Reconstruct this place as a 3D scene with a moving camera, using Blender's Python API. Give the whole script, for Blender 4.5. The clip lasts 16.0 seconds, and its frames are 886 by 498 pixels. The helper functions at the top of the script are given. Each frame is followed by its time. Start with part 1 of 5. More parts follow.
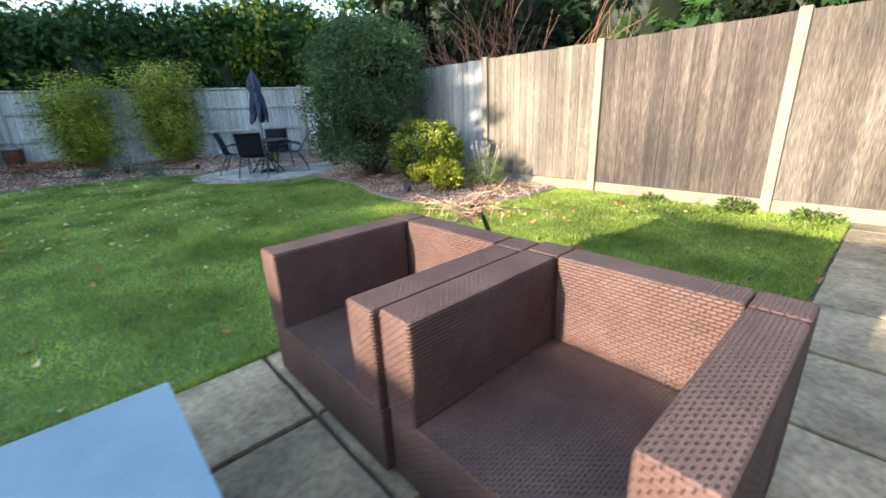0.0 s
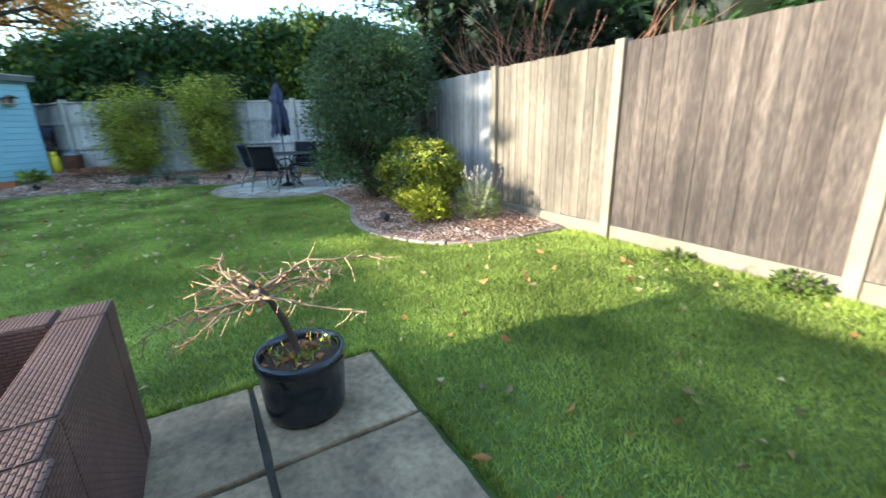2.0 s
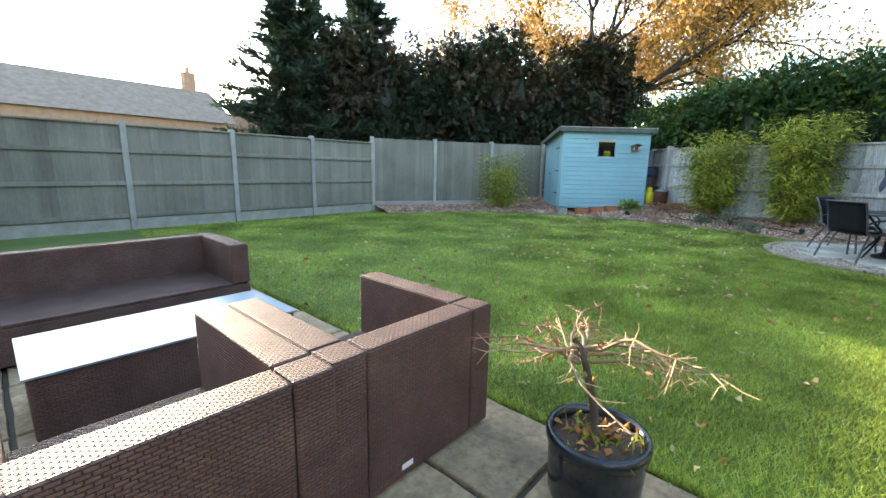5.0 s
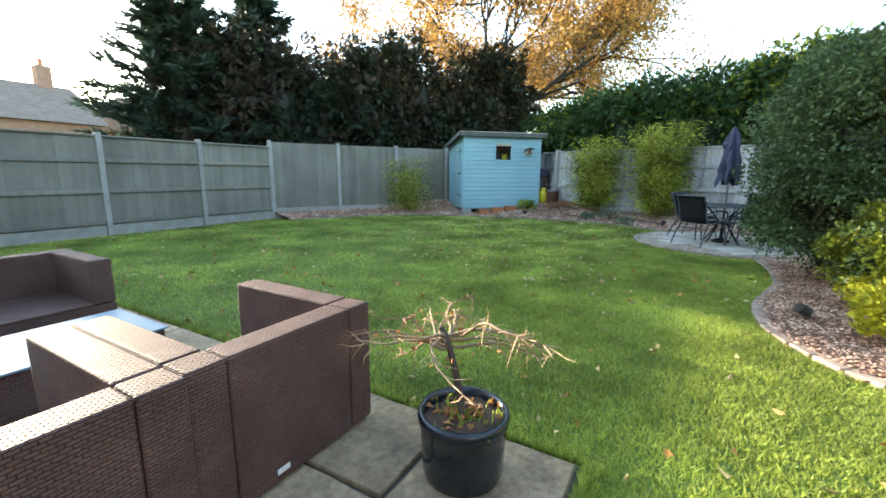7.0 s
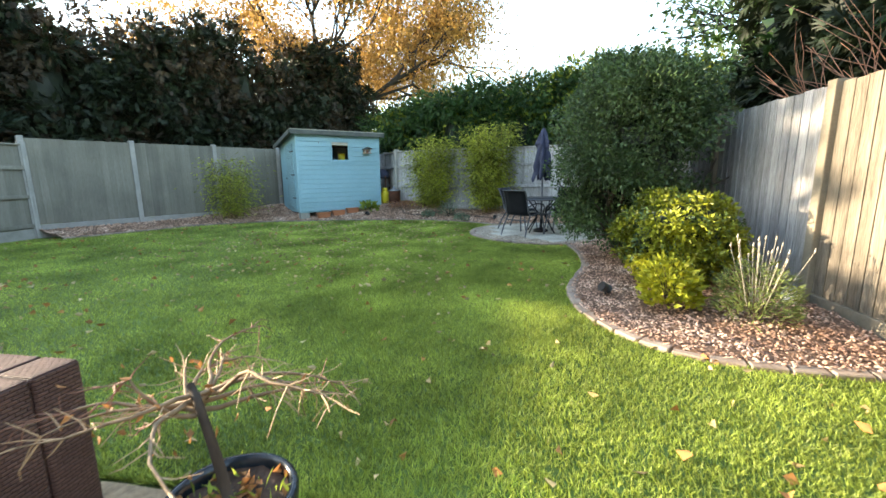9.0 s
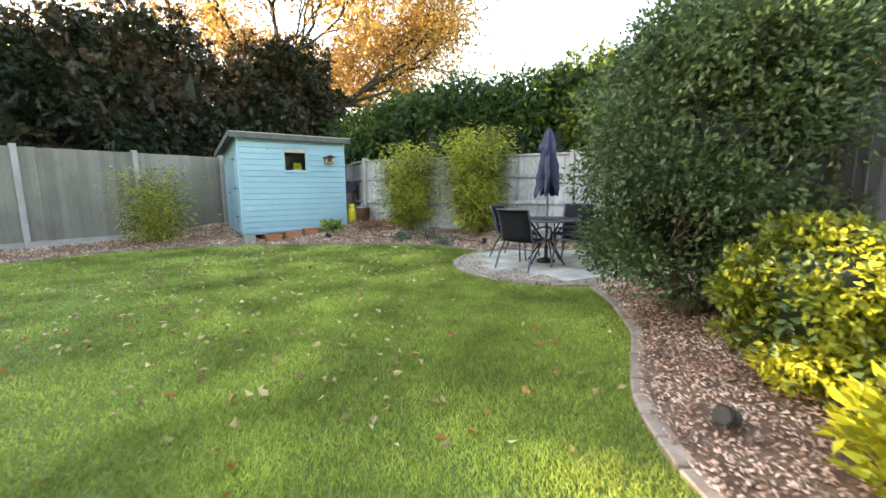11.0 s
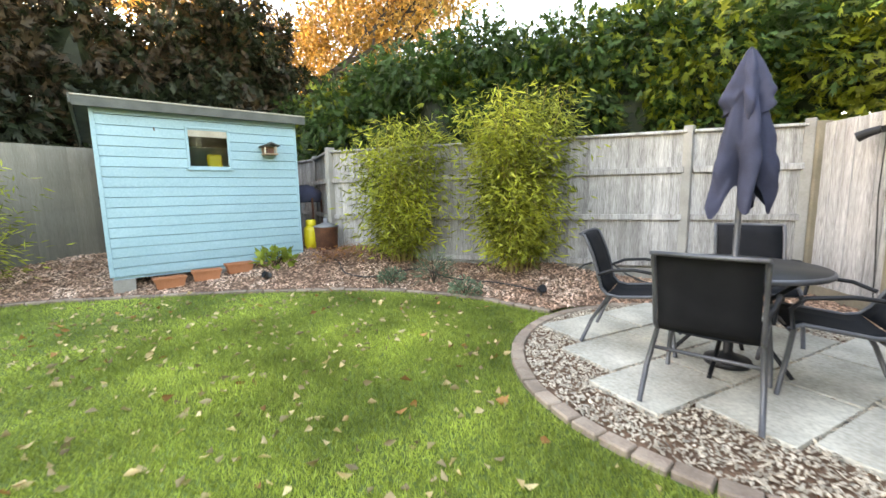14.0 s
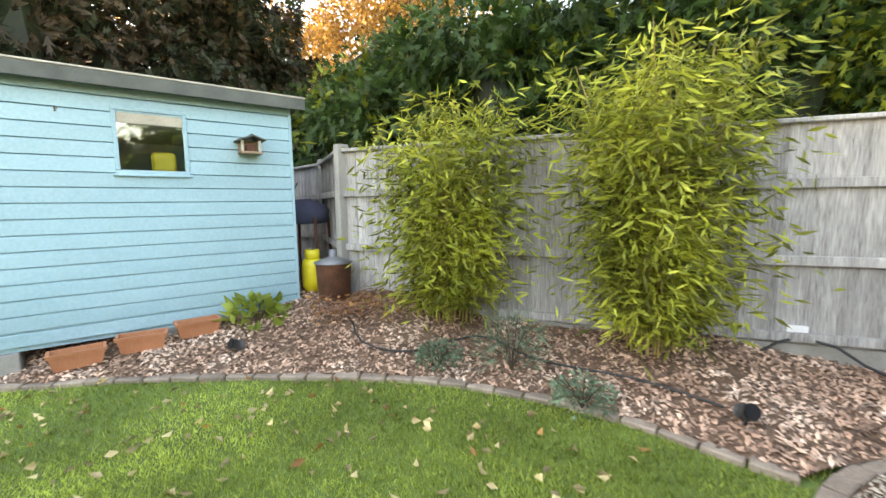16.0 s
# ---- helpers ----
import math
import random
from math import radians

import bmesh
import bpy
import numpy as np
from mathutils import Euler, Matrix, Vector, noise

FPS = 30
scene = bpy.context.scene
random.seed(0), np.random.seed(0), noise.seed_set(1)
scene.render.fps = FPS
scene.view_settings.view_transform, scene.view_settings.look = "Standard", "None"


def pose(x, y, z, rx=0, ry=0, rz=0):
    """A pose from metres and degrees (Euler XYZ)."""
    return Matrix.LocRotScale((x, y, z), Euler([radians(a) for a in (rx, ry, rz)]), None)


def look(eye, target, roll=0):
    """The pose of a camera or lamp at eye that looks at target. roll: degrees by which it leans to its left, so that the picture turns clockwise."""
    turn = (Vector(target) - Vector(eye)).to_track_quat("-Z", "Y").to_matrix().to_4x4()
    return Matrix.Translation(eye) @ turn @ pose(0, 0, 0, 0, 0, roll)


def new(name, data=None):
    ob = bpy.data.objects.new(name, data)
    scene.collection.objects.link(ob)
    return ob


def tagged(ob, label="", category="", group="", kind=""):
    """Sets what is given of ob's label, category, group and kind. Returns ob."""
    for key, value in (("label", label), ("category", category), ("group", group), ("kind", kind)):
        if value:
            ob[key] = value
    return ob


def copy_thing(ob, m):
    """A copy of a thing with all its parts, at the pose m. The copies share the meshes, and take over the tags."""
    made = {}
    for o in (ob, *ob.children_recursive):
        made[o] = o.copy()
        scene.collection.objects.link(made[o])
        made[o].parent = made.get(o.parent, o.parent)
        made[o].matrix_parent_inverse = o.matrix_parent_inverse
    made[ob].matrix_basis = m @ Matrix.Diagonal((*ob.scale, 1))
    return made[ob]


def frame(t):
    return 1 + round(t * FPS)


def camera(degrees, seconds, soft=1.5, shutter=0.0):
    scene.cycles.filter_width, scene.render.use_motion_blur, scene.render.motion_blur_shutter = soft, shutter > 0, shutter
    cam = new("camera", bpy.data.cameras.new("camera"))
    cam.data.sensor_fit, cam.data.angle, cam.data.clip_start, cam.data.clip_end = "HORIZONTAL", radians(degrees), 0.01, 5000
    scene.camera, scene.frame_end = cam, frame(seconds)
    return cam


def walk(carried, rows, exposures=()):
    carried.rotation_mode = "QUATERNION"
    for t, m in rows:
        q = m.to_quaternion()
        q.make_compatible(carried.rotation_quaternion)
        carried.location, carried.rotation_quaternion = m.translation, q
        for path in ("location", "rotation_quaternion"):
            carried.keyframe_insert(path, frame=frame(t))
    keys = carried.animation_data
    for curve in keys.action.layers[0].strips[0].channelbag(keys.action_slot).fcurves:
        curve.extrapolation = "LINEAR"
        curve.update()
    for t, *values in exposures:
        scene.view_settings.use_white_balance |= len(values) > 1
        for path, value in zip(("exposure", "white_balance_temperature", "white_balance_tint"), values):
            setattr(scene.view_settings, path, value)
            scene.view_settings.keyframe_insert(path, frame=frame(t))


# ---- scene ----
cam = camera(94.3, 16.0, shutter=0.25)
PATH = [
    (0, (0.699, 0.469, 1.211), (-0.712, 1.733, 0.569), -2.5),
    (0.5, (0.804, 1.061, 1.224), (-0.557, 2.386, 0.599), -2.5),
    (1, (0.868, 1.56, 1.219), (-0.469, 2.916, 0.608), -2.3),
    (1.5, (0.793, 1.937, 1.219), (-0.64, 3.199, 0.624), -2.1),
    (2, (0.667, 2.213, 1.235), (-0.988, 3.177, 0.658), -1.5),
    (2.5, (0.593, 2.335, 1.222), (-1.295, 2.696, 0.67), -0.6),
    (3, (0.493, 2.339, 1.204), (-1.382, 1.901, 0.665), 0.5),
    (3.5, (0.443, 2.482, 1.229), (-1.147, 1.393, 0.693), 1.2),
    (6, (0.43, 3.097, 1.305), (-1.023, 1.776, 0.929), 1.2),
    (6.5, (0.398, 3.124, 1.295), (-1.19, 1.964, 0.931), 0.6),
    (7, (0.385, 3.169, 1.292), (-1.32, 2.188, 0.929), 0.4),
    (7.5, (0.365, 3.218, 1.283), (-1.434, 2.425, 0.92), 0.0),
    (8, (0.323, 3.271, 1.283), (-1.546, 2.661, 0.917), -0.3),
    (8.5, (0.203, 3.334, 1.283), (-1.712, 2.887, 0.918), -0.6),
    (9, (-0.074, 3.27, 1.246), (-2.015, 2.945, 0.89), -0.7),
    (11.5, (-2.86, 2.918, 1.231), (-4.823, 2.669, 0.943), -0.6),
    (12, (-3.536, 2.724, 1.205), (-5.499, 2.471, 0.922), -0.8),
    (12.5, (-4.156, 2.6, 1.174), (-6.122, 2.358, 0.897), -0.8),
    (13, (-4.725, 2.372, 1.197), (-6.694, 2.162, 0.918), -0.7),
    (13.5, (-5.358, 2.293, 1.229), (-7.328, 2.098, 0.948), -0.9),
    (14, (-5.978, 2.145, 1.279), (-7.952, 1.972, 1.006), -1.1),
    (14.5, (-6.562, 1.959, 1.334), (-8.539, 1.808, 1.072), -1.0),
    (15, (-7.126, 1.83, 1.341), (-9.105, 1.693, 1.088), -1.0),
    (15.5, (-7.649, 1.589, 1.354), (-9.628, 1.421, 1.118), -0.9),
    (16, (-8.178, 1.394, 1.384), (-10.151, 1.158, 1.161), -0.7),
]
EXPOSURES = [(0.0, 2.15, 6600, 10), (1.0, 2.15, 7000, 14), (2.0, 2.22, 6200, 6), (2.5, 2.45, 6400, 6), (3.5, 2.75, 7800, 14), (6.0, 2.5, 7400, 10), (9.0, 2.5, 7900, 11), (11.5, 3.2, 9800, 22), (12.5, 3.38, 10600, 23), (16.0, 3.45, 10800, 24)]
walk(cam, [(t, look(eye, target, roll)) for t, eye, target, roll in PATH], EXPOSURES)

# ---- world, sun ----
SUN_YAW, SUN_EL = 176.0, 11.0
world = bpy.data.worlds.new("world")
scene.world = world
world.use_nodes = True
wn = world.node_tree.nodes
sky = wn.new("ShaderNodeTexSky")
sky.sky_type = "NISHITA"
sky.sun_disc = False
sky.sun_elevation = radians(SUN_EL)
sky.sun_rotation = radians(-SUN_YAW)
sky.air_density, sky.dust_density, sky.ozone_density = 1.0, 0.5, 1.6
wn["Background"].inputs["Strength"].default_value = 0.25
world.node_tree.links.new(sky.outputs["Color"], wn["Background"].inputs["Color"])
sun_data = bpy.data.lights.new("sun", "SUN")
sun_data.energy, sun_data.angle, sun_data.color = 4.2, radians(0.6), (1.0, 0.9, 0.75)
sun = new("sun", sun_data)
TO_SUN = Vector((-math.sin(radians(SUN_YAW)) * math.cos(radians(SUN_EL)), math.cos(radians(SUN_YAW)) * math.cos(radians(SUN_EL)), math.sin(radians(SUN_EL))))
sun.matrix_world = look(TO_SUN * 40, (0, 0, 0))

rng = np.random.default_rng(7)
rnd = random.Random(11)


# ---- materials ----
def shader(name, stops, rough=0.7, scale=6.0, fine=60.0, bump=0.3, metal=0.0, island=0.0, piece=0.0, stretch=(1, 1, 1), spec=0.5, trans=0.0, dist=0.01, big=0.35, wide=0.0, wide_scale=0.8):
    """Two scales of noise through a ramp of colours, with relief; island and piece vary the brightness leaf by leaf or piece by piece."""
    m = bpy.data.materials.new(name)
    m.use_nodes = True
    n, l = m.node_tree.nodes, m.node_tree.links
    b = n["Principled BSDF"]
    tc, mp = n.new("ShaderNodeTexCoord"), n.new("ShaderNodeMapping")
    mp.inputs["Scale"].default_value = stretch
    l.new(tc.outputs["Object"], mp.inputs["Vector"])
    if piece:
        oi, far = n.new("ShaderNodeObjectInfo"), n.new("ShaderNodeVectorMath")
        far.operation = "SCALE"
        far.inputs[0].default_value = (31.0, 17.0, 43.0)
        l.new(oi.outputs["Random"], far.inputs["Scale"])
        l.new(far.outputs["Vector"], mp.inputs["Location"])
    n1, n2 = n.new("ShaderNodeTexNoise"), n.new("ShaderNodeTexNoise")
    for node, s, d in ((n1, scale, 5), (n2, fine, 3)):
        node.inputs["Scale"].default_value = s
        node.inputs["Detail"].default_value = d
        l.new(mp.outputs["Vector"], node.inputs["Vector"])
    mix = n.new("ShaderNodeMix")
    mix.inputs[0].default_value = big
    l.new(n1.outputs["Fac"], mix.inputs[2])
    l.new(n2.outputs["Fac"], mix.inputs[3])
    ramp = n.new("ShaderNodeValToRGB")
    l.new(mix.outputs[0], ramp.inputs["Fac"])
    els = ramp.color_ramp.elements
    while len(els) < len(stops):
        els.new(0.5)
    for i, (p, c) in enumerate(stops):
        els[i].position, els[i].color = p, (*c, 1)
    out = ramp.outputs["Color"]
    for amount, node, socket in ((island, "ShaderNodeNewGeometry", "Random Per Island"), (piece, "ShaderNodeObjectInfo", "Random")):
        if amount:
            src = n.new(node)
            mr = n.new("ShaderNodeMapRange")
            mr.inputs["To Min"].default_value, mr.inputs["To Max"].default_value = 1 - amount, 1 + amount
            l.new(src.outputs[socket], mr.inputs["Value"])
            hs = n.new("ShaderNodeHueSaturation")
            l.new(mr.outputs["Result"], hs.inputs["Value"])
            l.new(out, hs.inputs["Color"])
            out = hs.outputs["Color"]
    if wide:
        geo, n3, mr, hs = n.new("ShaderNodeNewGeometry"), n.new("ShaderNodeTexNoise"), n.new("ShaderNodeMapRange"), n.new("ShaderNodeHueSaturation")
        n3.inputs["Scale"].default_value, n3.inputs["Detail"].default_value = wide_scale, 4
        l.new(geo.outputs["Position"], n3.inputs["Vector"])
        mr.inputs["From Min"].default_value, mr.inputs["From Max"].default_value = 0.3, 0.7
        mr.inputs["To Min"].default_value, mr.inputs["To Max"].default_value = 1 - wide, 1 + wide
        l.new(n3.outputs["Fac"], mr.inputs["Value"])
        l.new(mr.outputs["Result"], hs.inputs["Value"])
        l.new(out, hs.inputs["Color"])
        out = hs.outputs["Color"]
    l.new(out, b.inputs["Base Color"])
    b.inputs["Roughness"].default_value, b.inputs["Metallic"].default_value = rough, metal
    b.inputs["Specular IOR Level"].default_value = spec
    if trans:
        t = n.new("ShaderNodeBsdfTranslucent")
        l.new(out, t.inputs["Color"])
        ms = n.new("ShaderNodeMixShader")
        ms.inputs[0].default_value = trans
        l.new(b.outputs["BSDF"], ms.inputs[1])
        l.new(t.outputs["BSDF"], ms.inputs[2])
        l.new(ms.outputs["Shader"], n["Material Output"].inputs["Surface"])
    if bump:
        bp = n.new("ShaderNodeBump")
        bp.inputs["Strength"].default_value, bp.inputs["Distance"].default_value = bump, dist
        l.new(mix.outputs[0], bp.inputs["Height"])
        l.new(bp.outputs["Normal"], b.inputs["Normal"])
    return m


def leafy(name, dark, light, trans=0.3, rough=0.55, spread=0.35, wide=0.25, wide_scale=1.4):
    return shader(name, [(0.3, dark), (0.7, light)], rough, 1.1, 9.0, 0.0, island=spread, trans=trans, spec=0.3, wide=wide, wide_scale=wide_scale)


M = {}
M["soil"] = shader("lawn_soil", [(0.3, (0.06, 0.1, 0.02)), (0.7, (0.12, 0.175, 0.035))], 0.95, 1.2, 40, 0.6, wide=0.3)
M["grass"] = leafy("grass_blades", (0.175, 0.255, 0.045), (0.44, 0.515, 0.115), 0.45, 0.5, 0.45, 0.32, 1.1)
M["slab"] = shader("riven_sandstone", [(0.22, (0.12, 0.084, 0.046)), (0.42, (0.25, 0.184, 0.11)), (0.6, (0.345, 0.262, 0.158)), (0.8, (0.45, 0.335, 0.175))], 0.85, 2.6, 30, 0.55, piece=0.22, dist=0.014, big=0.7, wide=0.42, wide_scale=3.6)
M["padslab"] = shader("pale_concrete_slab", [(0.25, (0.26, 0.25, 0.2)), (0.5, (0.41, 0.395, 0.335)), (0.75, (0.54, 0.52, 0.445))], 0.88, 2.6, 40, 0.4, piece=0.16, big=0.6, wide=0.25, wide_scale=3.0)
M["joint"] = shader("dark_jointing", [(0.3, (0.05, 0.045, 0.035)), (0.7, (0.1, 0.09, 0.07))], 0.95, 8, 80, 0.6)
M["board"] = shader("weathered_larch", [(0.35, (0.016, 0.011, 0.009)), (0.46, (0.043, 0.031, 0.025)), (0.54, (0.075, 0.058, 0.047)), (0.65, (0.14, 0.114, 0.094))], 0.88, 1.3, 30, 0.6, piece=0.25, stretch=(9, 9, 0.3), big=0.65, wide=0.42)
M["bleached"] = shader("bleached_larch", [(0.35, (0.024, 0.018, 0.014)), (0.46, (0.06, 0.047, 0.037)), (0.54, (0.1, 0.081, 0.064)), (0.65, (0.165, 0.137, 0.111))], 0.88, 1.3, 30, 0.6, piece=0.2, stretch=(9, 9, 0.3), big=0.65, wide=0.4)
M["cream"] = shader("sun_bleached_larch", [(0.35, (0.05, 0.038, 0.026)), (0.46, (0.105, 0.086, 0.063)), (0.54, (0.155, 0.13, 0.098)), (0.65, (0.22, 0.188, 0.145))], 0.88, 1.3, 30, 0.6, piece=0.16, stretch=(9, 9, 0.3), big=0.65, wide=0.3)
M["greyboard"] = shader("silvered_and_shaded_softwood", [(0.34, (0.12, 0.112, 0.106)), (0.45, (0.27, 0.258, 0.248)), (0.55, (0.4, 0.388, 0.375)), (0.68, (0.57, 0.555, 0.54))], 0.9, 1.3, 30, 0.5, piece=0.17, stretch=(9, 9, 0.3), big=0.65, wide=0.25)
M["olive"] = shader("mossy_fence_timber", [(0.3, (0.12, 0.112, 0.09)), (0.7, (0.235, 0.222, 0.185))], 0.9, 1.3, 30, 0.45, piece=0.12, stretch=(9, 9, 0.3), big=0.6, wide=0.25)
M["post"] = shader("pale_fence_post", [(0.3, (0.15, 0.125, 0.09)), (0.7, (0.26, 0.22, 0.16))], 0.9, 4, 60, 0.4, piece=0.1)
M["greypost"] = shader("grey_fence_post", [(0.3, (0.22, 0.21, 0.195)), (0.7, (0.36, 0.345, 0.32))], 0.9, 4, 60, 0.4, piece=0.1)
M["wicker"] = shader("brown_rattan", [(0.3, (0.085, 0.044, 0.036)), (0.55, (0.15, 0.084, 0.068)), (0.8, (0.22, 0.135, 0.107))], 0.62, 5, 90, 0.3, dist=0.004, spec=0.35)
M["blue"] = shader("pale_blue_paint", [(0.3, (0.2, 0.385, 0.44)), (0.7, (0.29, 0.485, 0.54))], 0.5, 1.4, 40, 0.15, piece=0.05, dist=0.003, big=0.6, wide=0.06)
M["felt"] = shader("grey_roof_trim", [(0.3, (0.055, 0.06, 0.055)), (0.7, (0.13, 0.14, 0.125))], 0.85, 5, 90, 0.4)
M["roofedge"] = shader("bleached_roof_edge", [(0.3, (0.34, 0.3, 0.24)), (0.7, (0.5, 0.46, 0.38))], 0.9, 6, 60, 0.3)
M["black"] = shader("black_satin_paint", [(0.3, (0.007, 0.0075, 0.009)), (0.7, (0.016, 0.017, 0.02))], 0.45, 6, 90, 0.1, spec=0.3)
M["mesh"] = shader("black_textile_sling", [(0.3, (0.007, 0.0075, 0.009)), (0.7, (0.016, 0.017, 0.02))], 0.8, 8, 240, 0.4, dist=0.002, spec=0.15)
M["frame"] = shader("dark_grey_tube", [(0.3, (0.07, 0.072, 0.08)), (0.7, (0.12, 0.125, 0.135))], 0.4, 8, 90, 0.05, metal=0.3)
M["navy"] = shader("navy_canvas", [(0.3, (0.02, 0.024, 0.046)), (0.7, (0.045, 0.052, 0.095))], 0.85, 5, 200, 0.3, dist=0.003)
M["glazed"] = shader("glazed_black_pot", [(0.3, (0.008, 0.012, 0.016)), (0.7, (0.025, 0.035, 0.045))], 0.12, 5, 60, 0.08, dist=0.004)
M["earth"] = shader("potting_soil", [(0.3, (0.03, 0.018, 0.012)), (0.7, (0.12, 0.07, 0.045))], 0.95, 20, 90, 0.9)
M["bark"] = shader("brown_bark", [(0.3, (0.03, 0.022, 0.016)), (0.7, (0.11, 0.08, 0.055))], 0.9, 6, 40, 0.7, stretch=(1, 1, 0.3))
M["twig"] = shader("tan_twig", [(0.3, (0.36, 0.22, 0.115)), (0.7, (0.6, 0.42, 0.25))], 0.8, 12, 60, 0.2)
M["limb"] = shader("olive_brown_limb", [(0.3, (0.13, 0.085, 0.05)), (0.7, (0.33, 0.225, 0.13))], 0.8, 14, 60, 0.4)
M["redtwig"] = shader("rust_twig", [(0.3, (0.2, 0.09, 0.06)), (0.7, (0.34, 0.17, 0.11))], 0.8, 12, 60, 0.2)
M["chips"] = shader("bark_chippings", [(0.25, (0.14, 0.066, 0.042)), (0.5, (0.42, 0.25, 0.17)), (0.7, (0.72, 0.54, 0.42))], 0.9, 3, 30, 0.0, island=0.75)
M["bedsoil"] = shader("bark_mulch_base", [(0.3, (0.08, 0.04, 0.024)), (0.7, (0.24, 0.14, 0.088))], 0.95, 9, 70, 1.0, dist=0.03)
M["gravel"] = shader("gravel_stones", [(0.3, (0.28, 0.22, 0.16)), (0.7, (0.55, 0.48, 0.38))], 0.85, 6, 60, 0.0, island=0.4)
M["kerb"] = shader("concrete_edging", [(0.3, (0.18, 0.13, 0.1)), (0.7, (0.36, 0.285, 0.22))], 0.9, 6, 60, 0.5, piece=0.22)
M["terracotta"] = shader("terracotta", [(0.3, (0.38, 0.13, 0.06)), (0.7, (0.55, 0.22, 0.11))], 0.8, 5, 60, 0.2)
M["concrete"] = shader("grey_concrete", [(0.3, (0.2, 0.19, 0.17)), (0.7, (0.33, 0.32, 0.29))], 0.9, 5, 60, 0.4)
M["yellow"] = shader("yellow_enamel", [(0.3, (0.6, 0.48, 0.02)), (0.7, (0.8, 0.66, 0.05))], 0.4, 5, 60, 0.1)
M["rust"] = shader("rusty_steel", [(0.3, (0.06, 0.025, 0.018)), (0.7, (0.2, 0.08, 0.045))], 0.8, 7, 50, 0.4, metal=0.3)
M["zinc"] = shader("dull_zinc", [(0.3, (0.12, 0.125, 0.13)), (0.7, (0.27, 0.28, 0.29))], 0.55, 6, 60, 0.2, metal=0.7)
M["white"] = shader("white_plastic", [(0.3, (0.7, 0.7, 0.7)), (0.7, (0.82, 0.82, 0.82))], 0.4, 6, 60, 0.02)
M["greybin"] = shader("grey_plastic", [(0.3, (0.24, 0.25, 0.265)), (0.7, (0.3, 0.31, 0.325))], 0.5, 4, 80, 0.1)
M["darkplastic"] = shader("dark_plastic", [(0.3, (0.03, 0.034, 0.036)), (0.7, (0.06, 0.065, 0.07))], 0.55, 4, 80, 0.1)
M["greenplastic"] = shader("green_plastic", [(0.3, (0.05, 0.11, 0.08)), (0.7, (0.08, 0.15, 0.11))], 0.5, 4, 80, 0.1)
M["wood"] = shader("bare_timber", [(0.3, (0.22, 0.14, 0.09)), (0.7, (0.38, 0.27, 0.18))], 0.8, 4, 50, 0.3)
M["roof"] = shader("dark_roof_tiles", [(0.3, (0.14, 0.1, 0.08)), (0.7, (0.26, 0.2, 0.16))], 0.85, 3, 30, 0.5)
M["brick"] = shader("far_brickwork", [(0.3, (0.24, 0.13, 0.09)), (0.7, (0.36, 0.22, 0.16))], 0.9, 3, 20, 0.4)
M["render"] = shader("house_render", [(0.3, (0.32, 0.24, 0.19)), (0.7, (0.42, 0.33, 0.27))], 0.9, 3, 60, 0.3)
M["cable"] = shader("black_rubber", [(0.3, (0.01, 0.01, 0.01)), (0.7, (0.03, 0.03, 0.03))], 0.6, 6, 60, 0.0)
M["f_hedge"] = leafy("cypress_green", (0.012, 0.036, 0.01), (0.045, 0.1, 0.022), 0.25)
M["f_gold"] = leafy("cypress_gold", (0.06, 0.1, 0.01), (0.2, 0.23, 0.025), 0.3)
M["f_dark"] = leafy("dark_evergreen_and_core_shade", (0.006, 0.012, 0.006), (0.022, 0.034, 0.014), 0.15)
M["f_brown"] = leafy("browned_evergreen", (0.016, 0.013, 0.008), (0.055, 0.036, 0.018), 0.2)
M["f_pine"] = leafy("blue_green_conifer", (0.01, 0.022, 0.015), (0.035, 0.058, 0.035), 0.2)
M["f_oak"] = leafy("autumn_leaf", (0.2, 0.105, 0.03), (0.46, 0.28, 0.08), 0.45)
# darker copy of the bark, with backlit shade put into its colour
M["oakbark"] = shader("shade_dark_oak_bark", [(0.3, (0.012, 0.01, 0.008)), (0.7, (0.045, 0.036, 0.028))], 0.92, 6, 40, 0.7, stretch=(1, 1, 0.3))
M["f_laurel"] = leafy("glossy_shrub_leaf", (0.028, 0.058, 0.022), (0.115, 0.18, 0.065), 0.3, 0.32, 0.5)
M["f_box"] = leafy("variegated_leaf", (0.06, 0.1, 0.012), (0.36, 0.37, 0.04), 0.3, 0.4, 0.45)
M["f_bamboo"] = leafy("bamboo_leaf", (0.075, 0.115, 0.016), (0.53, 0.54, 0.085), 0.45, 0.42, 0.7)
M["f_yellow"] = leafy("golden_leaf", (0.2, 0.23, 0.02), (0.42, 0.42, 0.045), 0.35, 0.45)
M["f_sage"] = leafy("grey_green_leaf", (0.08, 0.14, 0.09), (0.2, 0.29, 0.18), 0.25)
M["f_lavender"] = leafy("lavender_leaf", (0.08, 0.12, 0.035), (0.24, 0.29, 0.09), 0.3)
M["f_hosta"] = leafy("lime_leaf", (0.17, 0.26, 0.03), (0.42, 0.48, 0.09), 0.35)
M["f_fallen"] = leafy("fallen_leaf", (0.28, 0.18, 0.07), (0.62, 0.5, 0.28), 0.2, 0.7, 0.6)
M["f_weed"] = leafy("weed_leaf", (0.05, 0.09, 0.015), (0.16, 0.24, 0.04), 0.3)
M["f_rust"] = leafy("fallen_rust_leaf", (0.3, 0.12, 0.04), (0.5, 0.25, 0.09), 0.2, 0.7, 0.4)
